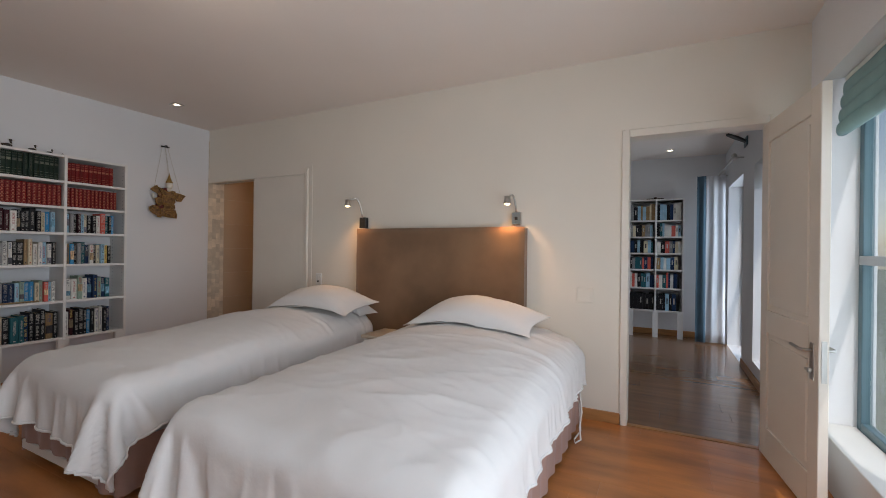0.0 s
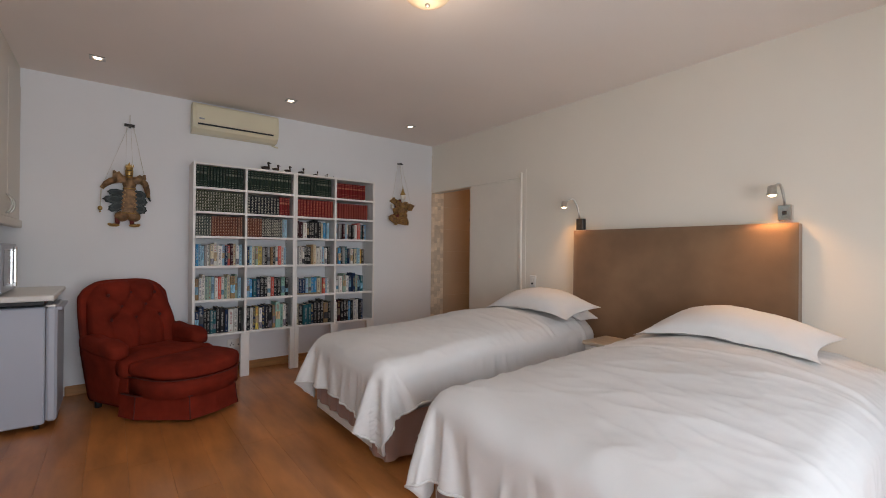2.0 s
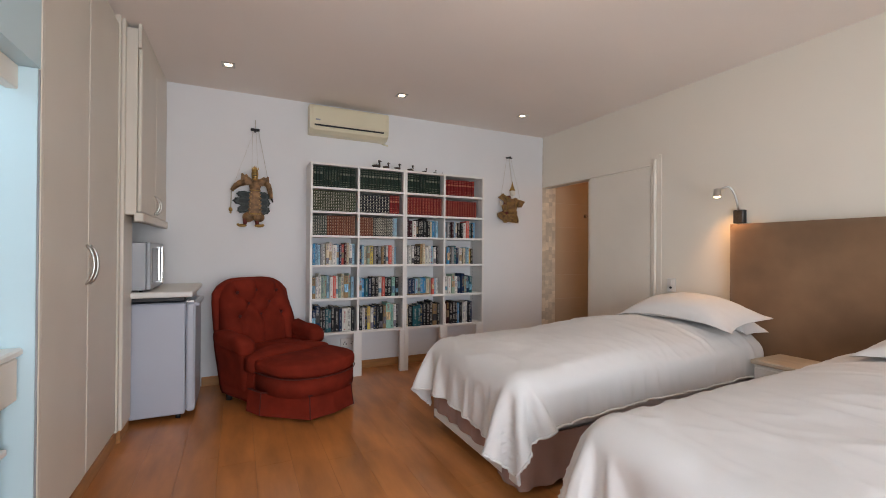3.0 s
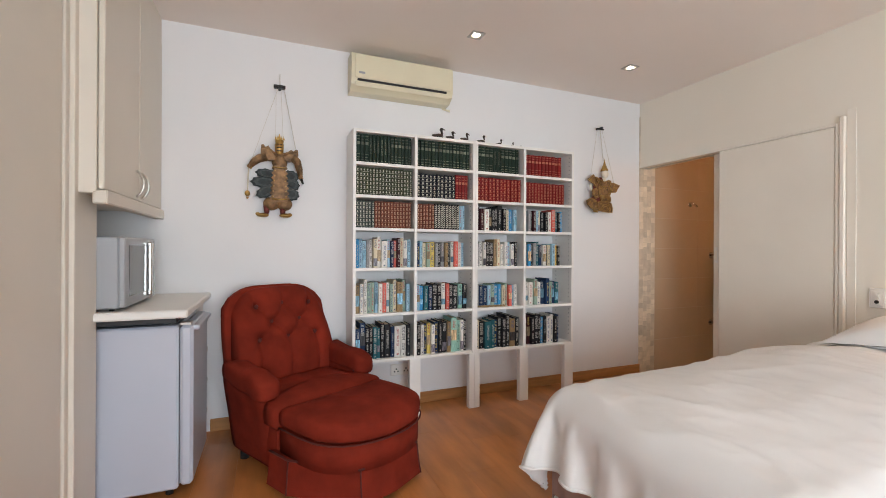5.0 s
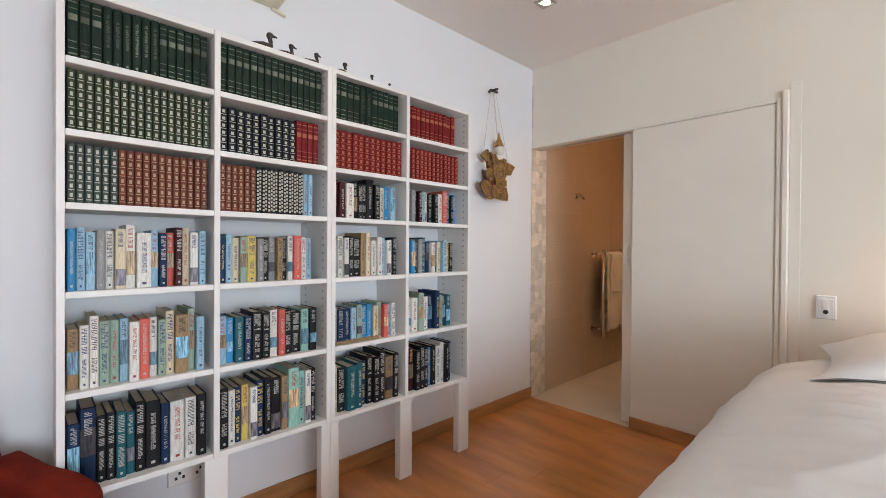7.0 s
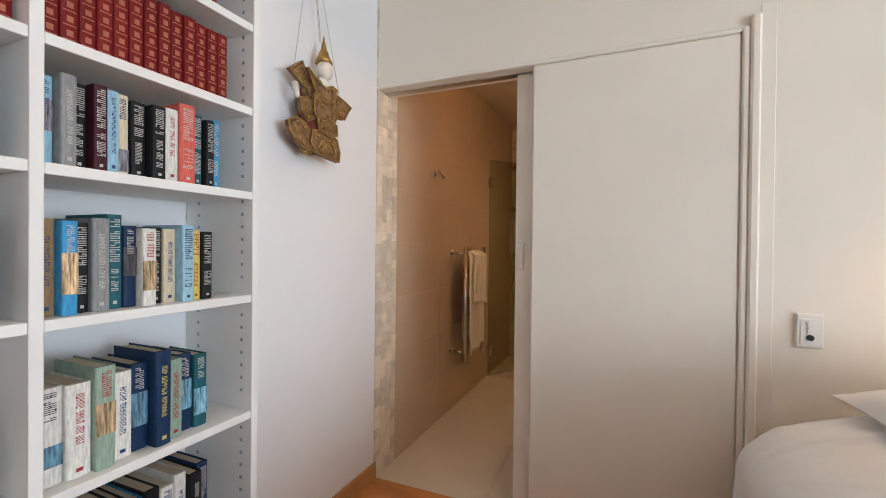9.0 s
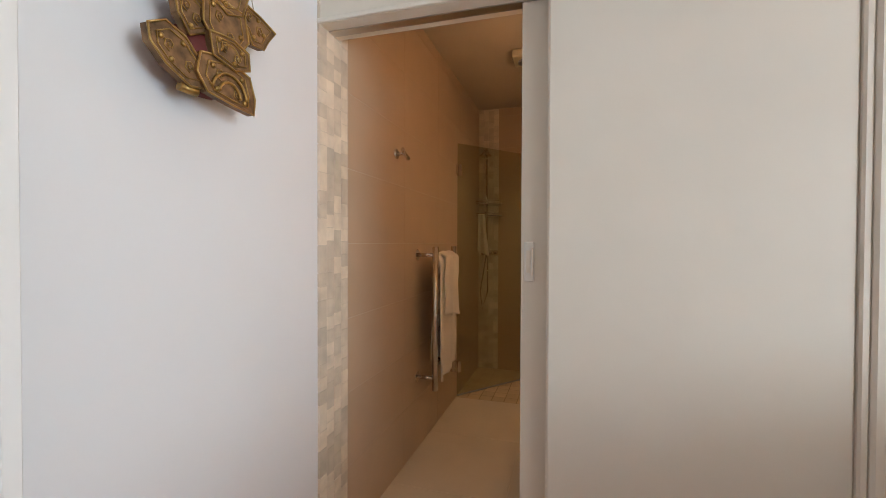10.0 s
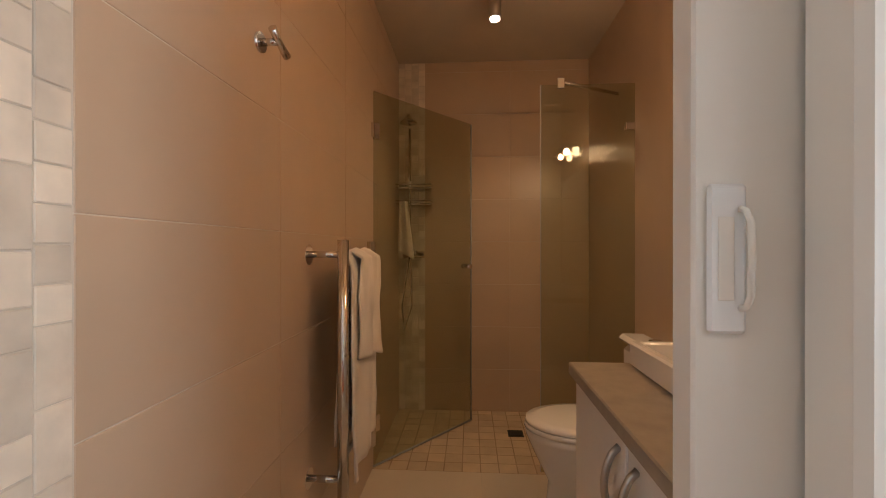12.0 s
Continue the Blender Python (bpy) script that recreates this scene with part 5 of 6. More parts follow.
seams = [((y, z), (y2, z2)) for y, z in buttons for y2, z2 in buttons if 0.07 < z - z2 < 0.13 and 0.05 < abs(y - y2) < 0.13]
seams += [((y, 0.685), (y * 1.05, 0.42)) for y in (-0.20, 0.0, 0.20)] + [((y, 0.89), (y * 1.08, 1.0)) for y in (-0.19, 0.0, 0.19)]


def seam_gap(y, z, a, c):
    dy, dz = c[0] - a[0], c[1] - a[1]
    t = min(max(((y - a[0]) * dy + (z - a[1]) * dz) / (dy * dy + dz * dz), 0), 1)
    return math.hypot(y - a[0] - dy * t, z - a[1] - dz * t)


def back_face(u, v):
    w = 0.345 * (1 - 0.09 * v * v)
    y = (2 * u - 1) * w
    top = 1.0 - 0.15 * abs(2 * u - 1) ** 4.5
    z = 0.38 + (top - 0.38) * v
    dip = max(0.055 * math.exp(-math.hypot(y - p[0], z - p[1]) / 0.036) for p in buttons)
    dip += max(0.022 * math.exp(-(seam_gap(y, z, a, c) / 0.020) ** 1.2) for a, c in seams)
    rnd = 0.07 * abs(2 * u - 1) ** 6 * (1 - 0.6 * v) + 0.06 * max(0, (v - 0.88) / 0.12) ** 2
    return (-0.30 - 0.13 * v - rnd - dip + 0.05 * math.sin(math.pi * min(v * 1.1, 1)), y, z)


def back_rear(u, v):
    p = back_face(u, v)
    return (min(p[0] - 0.03, -0.47 - 0.08 * v + 0.05 * abs(2 * u - 1) ** 4), p[1], p[2])


def back_rim(at_u, at_v):
    """A strip that joins the front and the rear of the back along one edge."""
    def fn(k, t):
        uu, vv = (at_u, k) if at_v is None else (k, at_v)
        return tuple(Vector(back_face(uu, vv)).lerp(Vector(back_rear(uu, vv)), t))
    return fn


b = B().grid(back_face, 72, 72).grid(back_rear, 72, 72)
for uu, vv in ((0, None), (1, None), (None, 0), (None, 1)):
    b.grid(back_rim(uu, vv), 72, 2)
bk = part("backrest", b, VELVET, ch, weld=True)


def shell(k):
    """Outline of the outer back, a little larger than the cushion."""
    return [(y * (1.05 + 0.07 * smooth(0.4, 0.85, z)), 0.20 + (z - 0.20) * 1.012 + 0.025 * smooth(0.22, 0.33, abs(y)) * smooth(0.7, 0.85, z)) for y, z in k]


edge = [(back_face(0, q / 12)[1], back_face(0, q / 12)[2]) for q in range(13)] + [(back_face(q / 16, 1)[1], back_face(q / 16, 1)[2]) for q in range(1, 16)]
edge += [(back_face(1, 1 - q / 12)[1], back_face(1, 1 - q / 12)[2]) for q in range(13)]
outline = shell(edge)
b = B()
n = len(outline)
vs = [(-0.40 - 0.13 * (z - 0.38) / 0.62 - dx, y * f, 0.3 + (z - 0.3) * f) for dx, f in ((0.0, 0.975), (0.012, 1.0), (0.055, 1.0), (0.075, 0.96)) for y, z in outline]
b.add(vs, [(q * n + k, q * n + (k + 1) % n, (q + 1) * n + (k + 1) % n, (q + 1) * n + k) for q in range(3) for k in range(n)] + [tuple(range(n)), tuple(range(3 * n, 4 * n))], True)
part("back_shell", b, VELVET, ch, "plain velvet outer back")
for y, z in buttons:
    v = (z - 0.38) / 0.62
    p = back_face((y / (0.345 * (1 - 0.09 * v * v)) + 1) / 2, v)
    part("button", B().ball((p[0] + 0.012, y, z), (0.009, 0.015, 0.015), 8, 6), VELVET_PIPE, bk)
for x in (-0.35, 0.0):
    for s in (-1, 1):
        part("foot", B().cyl((x, s * 0.3, 0), (x, s * 0.3, 0.07), 0.025), BLACK, ch)

# ---- kitchenette ----
fr = thing("fridge", (-4.97, -0.5, 0), "small white under-counter fridge beside the armchair", "fridge")
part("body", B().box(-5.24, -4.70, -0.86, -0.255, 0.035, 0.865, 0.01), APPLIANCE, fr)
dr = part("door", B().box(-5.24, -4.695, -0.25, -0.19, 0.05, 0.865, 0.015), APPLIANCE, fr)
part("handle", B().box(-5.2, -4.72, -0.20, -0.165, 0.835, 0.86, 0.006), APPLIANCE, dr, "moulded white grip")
part("hinge", B().box(-4.76, -4.70, -0.25, -0.20, 0.865, 0.88, 0.002), STEEL, fr)
for x in (-5.18, -4.75):
    for y in (-0.3, -0.8):
        part("foot", B().cyl((x, y, 0), (x, y, 0.036), 0.018), BLACK, fr)
solid("worktop", B().box(XW + 0.003, -4.60, -1.24, -0.20, 0.915, 0.955, 0.008), WHITE, "cream laminate worktop over the small fridge", "worktop", at=(-5.05, -0.7, 0.915))
# black box set in the gap between fridge top and worktop
solid("gap_strip", B().box(-5.24, -4.66, -1.2, -0.26, 0.885, 0.9145), BLACK, "dark strip in the gap under the worktop", "filler", at=(-4.95, -0.7, 0.885))
cab = thing("drawer_unit", (-5.38, -0.6, 0), "narrow cream drawer unit with small knobs", "drawers")
part("body", B().box(XW + 0.003, -5.26, -1.2, -0.27, 0.02, 0.914, 0.003), WHITE, cab)
for k in range(4):
    d = part("drawer", B().box(XW + 0.01, -5.265, -0.27, -0.245, 0.10 + k * 0.2, 0.285 + k * 0.2, 0.004), WHITE, cab)
    part("knob", B().tube([(-5.38, -0.245, 0.195 + k * 0.2), (-5.38, -0.225, 0.195 + k * 0.2), (-5.38, -0.205, 0.195 + k * 0.2)], [0.006, 0.007, 0.016], 10), STEEL, d)

mw = thing("microwave", (-4.93, -0.68, 0.955), "silver grey microwave oven on the worktop", "microwave")
part("case", B().box(-5.22, -4.64, -0.90, -0.49, 0.967, 1.312, 0.008), GREY_PLASTIC, mw)
fd = part("door", B().box(-5.08, -4.64, -0.49, -0.465, 0.972, 1.307, 0.005), GREY_PLASTIC, mw)
part("door_window", B().box(-5.0, -4.70, -0.466, -0.462, 1.02, 1.27, 0.001), DARK_GLASS, fd, "dark glass window")
part("door_handle", B().box(-5.07, -5.035, -0.466, -0.442, 0.99, 1.29, 0.006), CHROME, fd)
part("control_panel", B().box(-5.22, -5.085, -0.49, -0.468, 0.972, 1.307, 0.004), GREY_PLASTIC, mw)
for x in (-5.17, -4.69):
    for y in (-0.85, -0.53):
        part("foot", B().cyl((x, y, 0.955), (x, y, 0.968), 0.012), BLACK, mw)


def bar_handle(b, x, y, z0, z1, out=0.035):
    n = 10
    return b.tube([(x, y + out * math.sin(math.pi * i / n) ** 0.6, z0 + (z1 - z0) * i / n) for i in range(n + 1)], 0.007, 8)


up = thing("wall_cupboard", (-5.0, -0.8, 1.47), "cream wall cupboard above the worktop", "cupboard")
part("body", B().box(XW + 0.003, -4.43, -1.24, -0.515, 1.49, 2.73, 0.003), MELAMINE, up)
part("pelmet", B().box(XW + 0.003, -4.43, -0.53, -0.475, 1.445, 1.505, 0.006), MELAMINE, up)
for x0, x1, hx in ((-5.50, -4.985, -5.03), (-4.975, -4.44, -4.93)):
    d = part("door", B().box(x0, x1, -0.513, -0.49, 1.51, 2.60, 0.005), MELAMINE, up)
    part("handle", bar_handle(B(), hx, -0.492, 1.53, 1.67), STEEL, d, "bowed steel handle")
part("filler", B().box(XW + 0.003, -4.43, -0.513, -0.495, 2.605, 2.764), MELAMINE, up)
wd = thing("wardrobe", (-3.9, -0.9, 0), "tall cream two-door wardrobe to the ceiling", "wardrobe")
part("body", B().box(-4.39, -3.17, -1.24, -0.625, 0.085, 2.764, 0.003), MELAMINE, wd)
for x0, x1, hx in ((-4.345, -3.775, -3.80), (-3.765, -3.20, -3.735)):
    d = part("door", B().box(x0, x1, -0.624, -0.60, 0.10, 2.70, 0.005), MELAMINE, wd)
    part("handle", bar_handle(B(), hx, -0.60, 1.08, 1.28), STEEL, d, "bowed steel handle")
part("stile", B().box(-4.39, -4.352, -0.624, -0.592, 0.085, 2.764, 0.003), MELAMINE, wd)
part("stile", B().box(-3.195, -3.17, -0.624, -0.597, 0.085, 2.764, 0.003), MELAMINE, wd)
part("plinth", B().box(-4.40, -3.17, -1.2, -0.605, 0.0, 0.085, 0.003), SKIRT, wd, "honey wood plinth")
part("end_panel", B().box(-4.64, -4.392, -1.24, -0.575, 0.085, 2.764, 0.003), MELAMINE, wd)
part("end_plinth", B().box(-4.64, -4.402, -1.2, -0.585, 0.0, 0.085, 0.003), SKIRT, wd)

# shadow line beside the recess, modelled as a thin grey strip
part("shadow_strip", B().box(-3.1695, -3.163, -0.626, -0.600, 0.09, 1.955), GREY_PLASTIC, wd, "thin grey strip standing for a shadow line")

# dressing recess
# side, header and back carry the cool light as a pale blue tint
structure("trim_recess_lining", B().box(-3.162, -3.156, -0.98, -0.605, 0, 1.957), RECESS_COOL, "recess side tinted blue for cool light")
structure("wall_recess", B().box(-3.168, -1.9, -0.75, -0.60, 1.96, ZC).box(-3.168, -1.9, YS, -0.98, -0.2, ZC), RECESS_COOL, "header and recess back tinted blue for cool light")
dt = thing("dressing_table", (-2.55, -0.8, 0), "cream dressing table with a drawer in recess", "dressing table")
part("tabletop", B().box(-3.154, -1.905, -0.975, -0.635, 0.855, 0.885, 0.008), WHITE, dt)
d = part("drawer", B().box(-3.13, -2.55, -0.66, -0.645, 0.69, 0.85, 0.004), CREAM_LAC, dt)
part("handle", B().tube([(-2.95 + 0.012 * i, -0.645 + 0.03 * math.sin(math.pi * i / 10) ** 0.6, 0.765) for i in range(11)], 0.007, 8), STEEL, d)
part("carcass", B().box(-3.13, -1.94, -0.97, -0.662, 0.69, 0.854), CREAM_LAC, dt)
part("foot_shelf", B().box(-3.10, -2.3, -0.97, -0.66, 0.50, 0.525, 0.004), WHITE, dt)
part("support", B().box(-2.32, -2.3, -0.97, -0.66, 0, 0.69), CREAM_LAC, dt)
part("support", B().box(-3.10, -3.08, -0.97, -0.68, 0, 0.69), CREAM_LAC, dt)
tl = thing("tube_light", (-2.5, -0.8, 1.9), "lit fluorescent tube behind a cream pelmet", "light fitting")
part("pelmet", B().box(-3.154, -1.905, -0.70, -0.66, 1.865, 1.958, 0.004), CREAM_LAC, tl)
part("tube", B().cyl((-3.05, -0.86, 1.93), (-2.0, -0.86, 1.93), 0.018), TUBE, tl, "glowing white tube")
solid("mirror", B().box(-3.14, -1.93, -0.979, -0.972, 0.90, 1.85, 0.002), MIRROR, "large plain mirror above the dressing table", "mirror", at=(-2.53, -0.976, 0.90))

# ---- ceiling lights ----
for x, y in ((-4.87, 0.012), (-4.885, 1.509), (-4.872, 2.917)):
    t = thing("downlight", (x, y, ZC), "small lit square recessed ceiling downlight", "downlight", "recessed downlights")
    part("bezel", B().box(x - 0.05, x + 0.05, y - 0.05, y - 0.032, ZC - 0.008, ZC, 0.002).box(x - 0.05, x + 0.05, y + 0.032, y + 0.05, ZC - 0.008, ZC, 0.002)
         .box(x - 0.05, x - 0.032, y - 0.032, y + 0.032, ZC - 0.008, ZC, 0.002).box(x + 0.032, x + 0.05, y - 0.032, y + 0.032, ZC - 0.008, ZC, 0.002), STEEL, t)
    part("lens", B().lathe([(0.026, 0.0), (0.026, -0.004), (0.016, -0.006)], (x, y, ZC - 0.0005), 16), BULB, t, "glowing lens")
cl = thing("ceiling_lamp", (-2.50, 1.47, 2.62), "pale alabaster bowl lamp under the ceiling", "ceiling lamp")
part("bowl", B().lathe([(0.005, 0.0), (0.05, 0.004), (0.11, 0.03), (0.15, 0.075), (0.155, 0.085), (0.15, 0.09)], (-2.50, 1.47, 2.635), 28), BOWL, cl)
part("rim", B().lathe([(0.158, 0.0), (0.162, 0.008), (0.158, 0.02), (0.12, 0.04)], (-2.50, 1.47, 2.722), 28), STEEL, cl)
part("finial", B().ball((-2.50, 1.47, 2.63), (0.014, 0.014, 0.012)), STEEL, cl)

# ---- bathroom ----
rail = thing("towel_rail", (-5.44, 4.98, 0.42), "chrome heated towel rail on the tiled wall", "towel rail")
for y in (4.775, 5.19):
    post = part("post", B().tube([(-5.385, y, 0.375), (-5.385, y, 1.255)], 0.019, 14), CHROME, rail)
    for z in (0.45, 1.205):
        part("bracket", B().tube([(-5.51, y, z), (-5.39, y, z)], 0.012), CHROME, post)
        part("flange", B().tube([(-5.510, y, z), (-5.500, y, z)], 0.035, 18), CHROME, post)
for k in range(7):
    z = 0.52 + k * 0.112
    part("rung", B().tube([(-5.385, 4.775, z), (-5.385, 5.19, z)], 0.009), CHROME, rail)


def towel(at, y0, y1, z0, zt, off, label):
    def drape(u, v):
        s = 2 * v - 1
        y = y0 + (y1 - y0) * u + 0.015 * fbm(v * 3, u * 2, at) * abs(s)
        x = -5.385 + math.copysign(off + 0.012 * math.sin(u * 11 + at) * abs(s) + 0.010 * fbm(u * 4, v * 4, at), s) * min(abs(s) * 14, 1)
        low = z0 + 0.05 * (u - 0.5) * math.sin(at) + (0.12 if s < 0 else 0)
        return (x, y, zt + 0.012 - (zt - low) * abs(s) + 0.012 * fbm(u * 3, at))
    solid("towel", B().grid(drape, 26, 60), TOWEL, label, "towel", "hanging towels", at=(-5.385, (y0 + y1) / 2, zt), thick=0.009)


towel(1.3, 4.80, 5.16, 0.43, 1.20, 0.026, "long cream towel hanging over the rail")
towel(4.1, 4.86, 5.14, 0.80, 1.215, 0.048, "shorter cream towel over another towel")
hk = thing("robe_hook", (-5.5, 4.435, 1.757), "chrome double robe hook on tiles", "hook")
part("rose", B().tube([(-5.512, 4.435, 1.757), (-5.494, 4.435, 1.757)], 0.026, 16), CHROME, hk)
part("peg", B().tube([(-5.495, 4.435, 1.757), (-5.45, 4.435, 1.757)], 0.010), CHROME, hk)
part("cross_bar", B().tube([(-5.45, 4.40, 1.775), (-5.45, 4.435, 1.757), (-5.445, 4.475, 1.735)], [0.011, 0.009, 0.011]), CHROME, hk)

sd = thing("shower_door", (-5.23, 6.05, 0.02), "greenish glass shower door standing ajar inwards", "shower door")
p0, p1 = Vector((-5.495, 5.715)), Vector((-4.953, 6.395))
side = (p1 - p0).normalized()
nrm = Vector((-side.y, side.x)) * 0.004
b = B().prism([tuple(p0 - nrm), tuple(p1 - nrm), tuple(p1 + nrm), tuple(p0 + nrm)], "z", 0.015, 2.10)
gp = part("pane", b, SHOWER_GLASS, sd)
gp.visible_shadow = False
part("seal", B().tube([(p1.x, p1.y, 0.012), (p1.x, p1.y, 2.10)], 0.006, 6), GREY_PLASTIC, sd)
part("bottom_seal", B().tube([(p0.x, p0.y, 0.012), (p1.x, p1.y, 0.012)], 0.007, 6), GREY_PLASTIC, sd)
for z in (0.25, 1.88):
    q = p0 + side * 0.035
    part("hinge", B().box(-5.51, -5.485, 5.68, 5.75, z - 0.04, z + 0.04, 0.003).prism([tuple(p0 - nrm * 3), tuple(q - nrm * 3), tuple(q + nrm * 3), tuple(p0 + nrm * 3)], "z", z - 0.045, z + 0.045), CHROME, sd)
k = p1 - side * 0.05
part("knob", B().tube([(k.x - nrm.x * 10, k.y - nrm.y * 10, 1.10), (k.x + nrm.x * 10, k.y + nrm.y * 10, 1.10)], 0.016), CHROME, sd)
sp = thing("shower_screen", (-4.33, 5.715, 0.02), "fixed clear glass shower screen with chrome clips", "shower screen")
fp = part("pane", B().box(-4.575, XB, 5.711, 5.719, 0.012, 2.11), SHOWER_GLASS, sp)
fp.visible_shadow = False
part("edge", B().box(-4.578, -4.575, 5.710, 5.720, 0.012, 2.11), GREY_PLASTIC, sp, "pale glass edge")
part("clip", B().box(XB - 0.05, XB, 5.70, 5.73, 1.86, 1.90, 0.003), CHROME, sp)
part("clip", B().box(XB - 0.05, XB, 5.70, 5.73, 0.3, 0.34, 0.003), CHROME, sp)
part("stay_bar", B().tube([(-4.47, 5.715, 2.125), (-4.08, 5.97, 2.145)], 0.010), CHROME, sp)
part("stay_clamp", B().box(-4.49, -4.45, 5.70, 5.73, 2.09, 2.145, 0.004), CHROME, sp)

sh = thing("shower_mixer", (-5.42, 6.58, 1.1), "chrome shower rail with hand shower and mixer", "shower")
part("rail", B().tube([(-5.41, 6.545, 1.15), (-5.41, 6.545, 2.12)], 0.010), CHROME, sh)
part("arm", B().tube([(-5.41, 6.60, 2.20), (-5.41, 6.50, 2.21), (-5.41, 6.42, 2.18)], 0.012), CHROME, sh)
part("shower_head", B().lathe([(0.015, 0.05), (0.03, 0.03), (0.06, 0.008), (0.062, 0.0)], (-5.40, 6.40, 2.12), 18), CHROME, sh)
part("mixer", B().tube([(-5.46, 6.54, 1.18), (-5.30, 6.54, 1.18)], 0.026).tube([(-5.36, 6.54, 1.18), (-5.36, 6.46, 1.20)], 0.014), CHROME, sh)
part("hose", B().tube([(-5.41, 6.52, 1.16), (-5.46, 6.48, 0.8), (-5.44, 6.48, 0.62), (-5.39, 6.5, 0.8), (-5.40, 6.5, 1.4)], 0.007, 8), CHROME, sh)
cs = thing("shower_shelf", (-5.36, 6.5, 1.6), "chrome wire corner shelf with small toiletries", "shelf")
for z in (1.66, 1.54):
    t = part("tray", B().box(-5.50, -5.24, 6.44, 6.595, z, z + 0.012, 0.003).tube([(-5.50, 6.44, z + 0.03), (-5.24, 6.44, z + 0.03), (-5.24, 6.59, z + 0.03)], 0.004, 6), CHROME, cs)
solid("toiletry_bottle", B().lathe([(0.02, 0), (0.022, 0.05), (0.01, 0.06), (0.01, 0.08)], (-5.42, 6.52, 1.672), 12), IVORY, "small pale bottle on the shower shelf", "bottle", at=(-5.42, 6.52, 1.672))
solid("wash_cloth", B().grid(lambda u, v: (-5.43 + 0.11 * (u - 0.5) * (0.45 + 0.55 * v) + 0.02 * v, 6.38 + 0.02 * math.sin(u * 7), 1.56 - 0.36 * v - 0.05 * u * v), 12, 20), TOWEL,
      "pale wash cloth hanging from the shower shelf", "cloth", at=(-5.42, 6.41, 1.5), thick=0.006)

van = thing("vanity_unit", (-4.34, 4.3, 0), "white vanity cupboard with steel bow handles", "vanity")
part("body", B().box(-4.595, XB, 3.87, 4.785, 0.08, 0.81, 0.004), WHITE, van)
part("plinth", B().box(-4.56, XB, 3.88, 4.77, 0, 0.08), WHITE, van)
for y0, y1, hy in ((3.88, 4.325, 4.265), (4.335, 4.78, 4.375)):
    d = part("door", B().box(-4.615, -4.597, y0, y1, 0.10, 0.80, 0.004), WHITE, van)
    n = 10
    part("handle", B().tube([(-4.615 - 0.035 * math.sin(math.pi * i / n) ** 0.6, hy, 0.59 + 0.18 * i / n) for i in range(n + 1)], 0.009, 8), STEEL, d, "bowed steel handle")
solid("stone_countertop", B().box(-4.635, XB, 3.86, 4.80, 0.812, 0.852, 0.004), COUNTER, "taupe stone slab on the vanity cupboard", "countertop", at=(-4.35, 4.3, 0.812))
basin = thing("basin", (-4.26, 4.62, 0.852), "square white ceramic countertop basin", "basin")
b = B().box(-4.45, -4.42, 4.33, 4.77, 0.8525, 0.93, 0.006).box(-4.13, -4.10, 4.33, 4.77, 0.8525, 0.93, 0.006).box(-4.42, -4.13, 4.33, 4.36, 0.8525, 0.93, 0.006).box(-4.42, -4.13, 4.74, 4.77, 0.8525, 0.93, 0.006)
part("bowl", b.box(-4.42, -4.13, 4.36, 4.74, 0.853, 0.87), CERAMIC, basin)
part("drain", B().lathe([(0.025, 0), (0.02, 0.004)], (-4.28, 4.55, 0.870), 14), CHROME, basin)
tap = thing("basin_tap", (-4.115, 4.55, 0.93), "chrome basin mixer tap", "tap")
part("spout", B().tube([(-4.115, 4.55, 0.93), (-4.115, 4.55, 1.03), (-4.15, 4.55, 1.05), (-4.24, 4.55, 1.03)], 0.012), CHROME, tap)
part("lever", B().tube([(-4.115, 4.55, 1.05), (-4.14, 4.55, 1.09)], 0.008), CHROME, tap)
solid("bathroom_mirror", B().box(XB - 0.012, XB - 0.002, 3.95, 4.85, 1.05, 1.85, 0.002), MIRROR, "plain frameless mirror above the basin", "mirror", at=(XB, 4.4, 1.05))
vl = thing("vanity_lamp", (XB, 4.62, 1.97), "two-cup warm wall lamp, lit, above mirror", "wall lamp")
part("backplate", B().box(XB - 0.02, XB - 0.001, 4.45, 4.79, 1.94, 2.0, 0.004), CHROME, vl)
for y in (4.52, 4.72):
    part("arm", B().tube([(XB - 0.02, y, 1.97), (XB - 0.08, y, 1.97)], 0.010), CHROME, vl)
    part("glass_cup", B().lathe([(0.014, -0.035), (0.022, -0.02), (0.024, 0.02), (0.018, 0.035)], (XB - 0.07, y, 1.97), 16), WARM_BULB, vl, "glowing glass cup")

wc = thing("toilet", (-4.4, 5.40, 0), "white ceramic toilet with closed lid", "toilet")
yc = 5.36
b = B()
rings = [(0.0, 0.115, 0.22, -4.40), (0.05, 0.11, 0.21, -4.40), (0.16, 0.11, 0.19, -4.41), (0.28, 0.15, 0.23, -4.43), (0.37, 0.18, 0.265, -4.435), (0.40, 0.185, 0.27, -4.435)]
n = 28
vs = [(cx + rx * math.cos(2 * math.pi * k / n), yc + ry * math.sin(2 * math.pi * k / n), z) for z, ry, rx, cx in rings for k in range(n)]
fs = [(i * n + k, i * n + (k + 1) % n, (i + 1) * n + (k + 1) % n, (i + 1) * n + k) for i in range(len(rings) - 1) for k in range(n)] + [tuple(range(n)), tuple(range(5 * n, 6 * n))]
part("bowl", b.add(vs, fs, True), CERAMIC, wc)
part("seat", B().lathe([(0.9, 0.40), (1.0, 0.405), (1.01, 0.415), (1.0, 0.425)], (-4.435, yc, 0), 28, 0.272, 0.188), CERAMIC, wc)
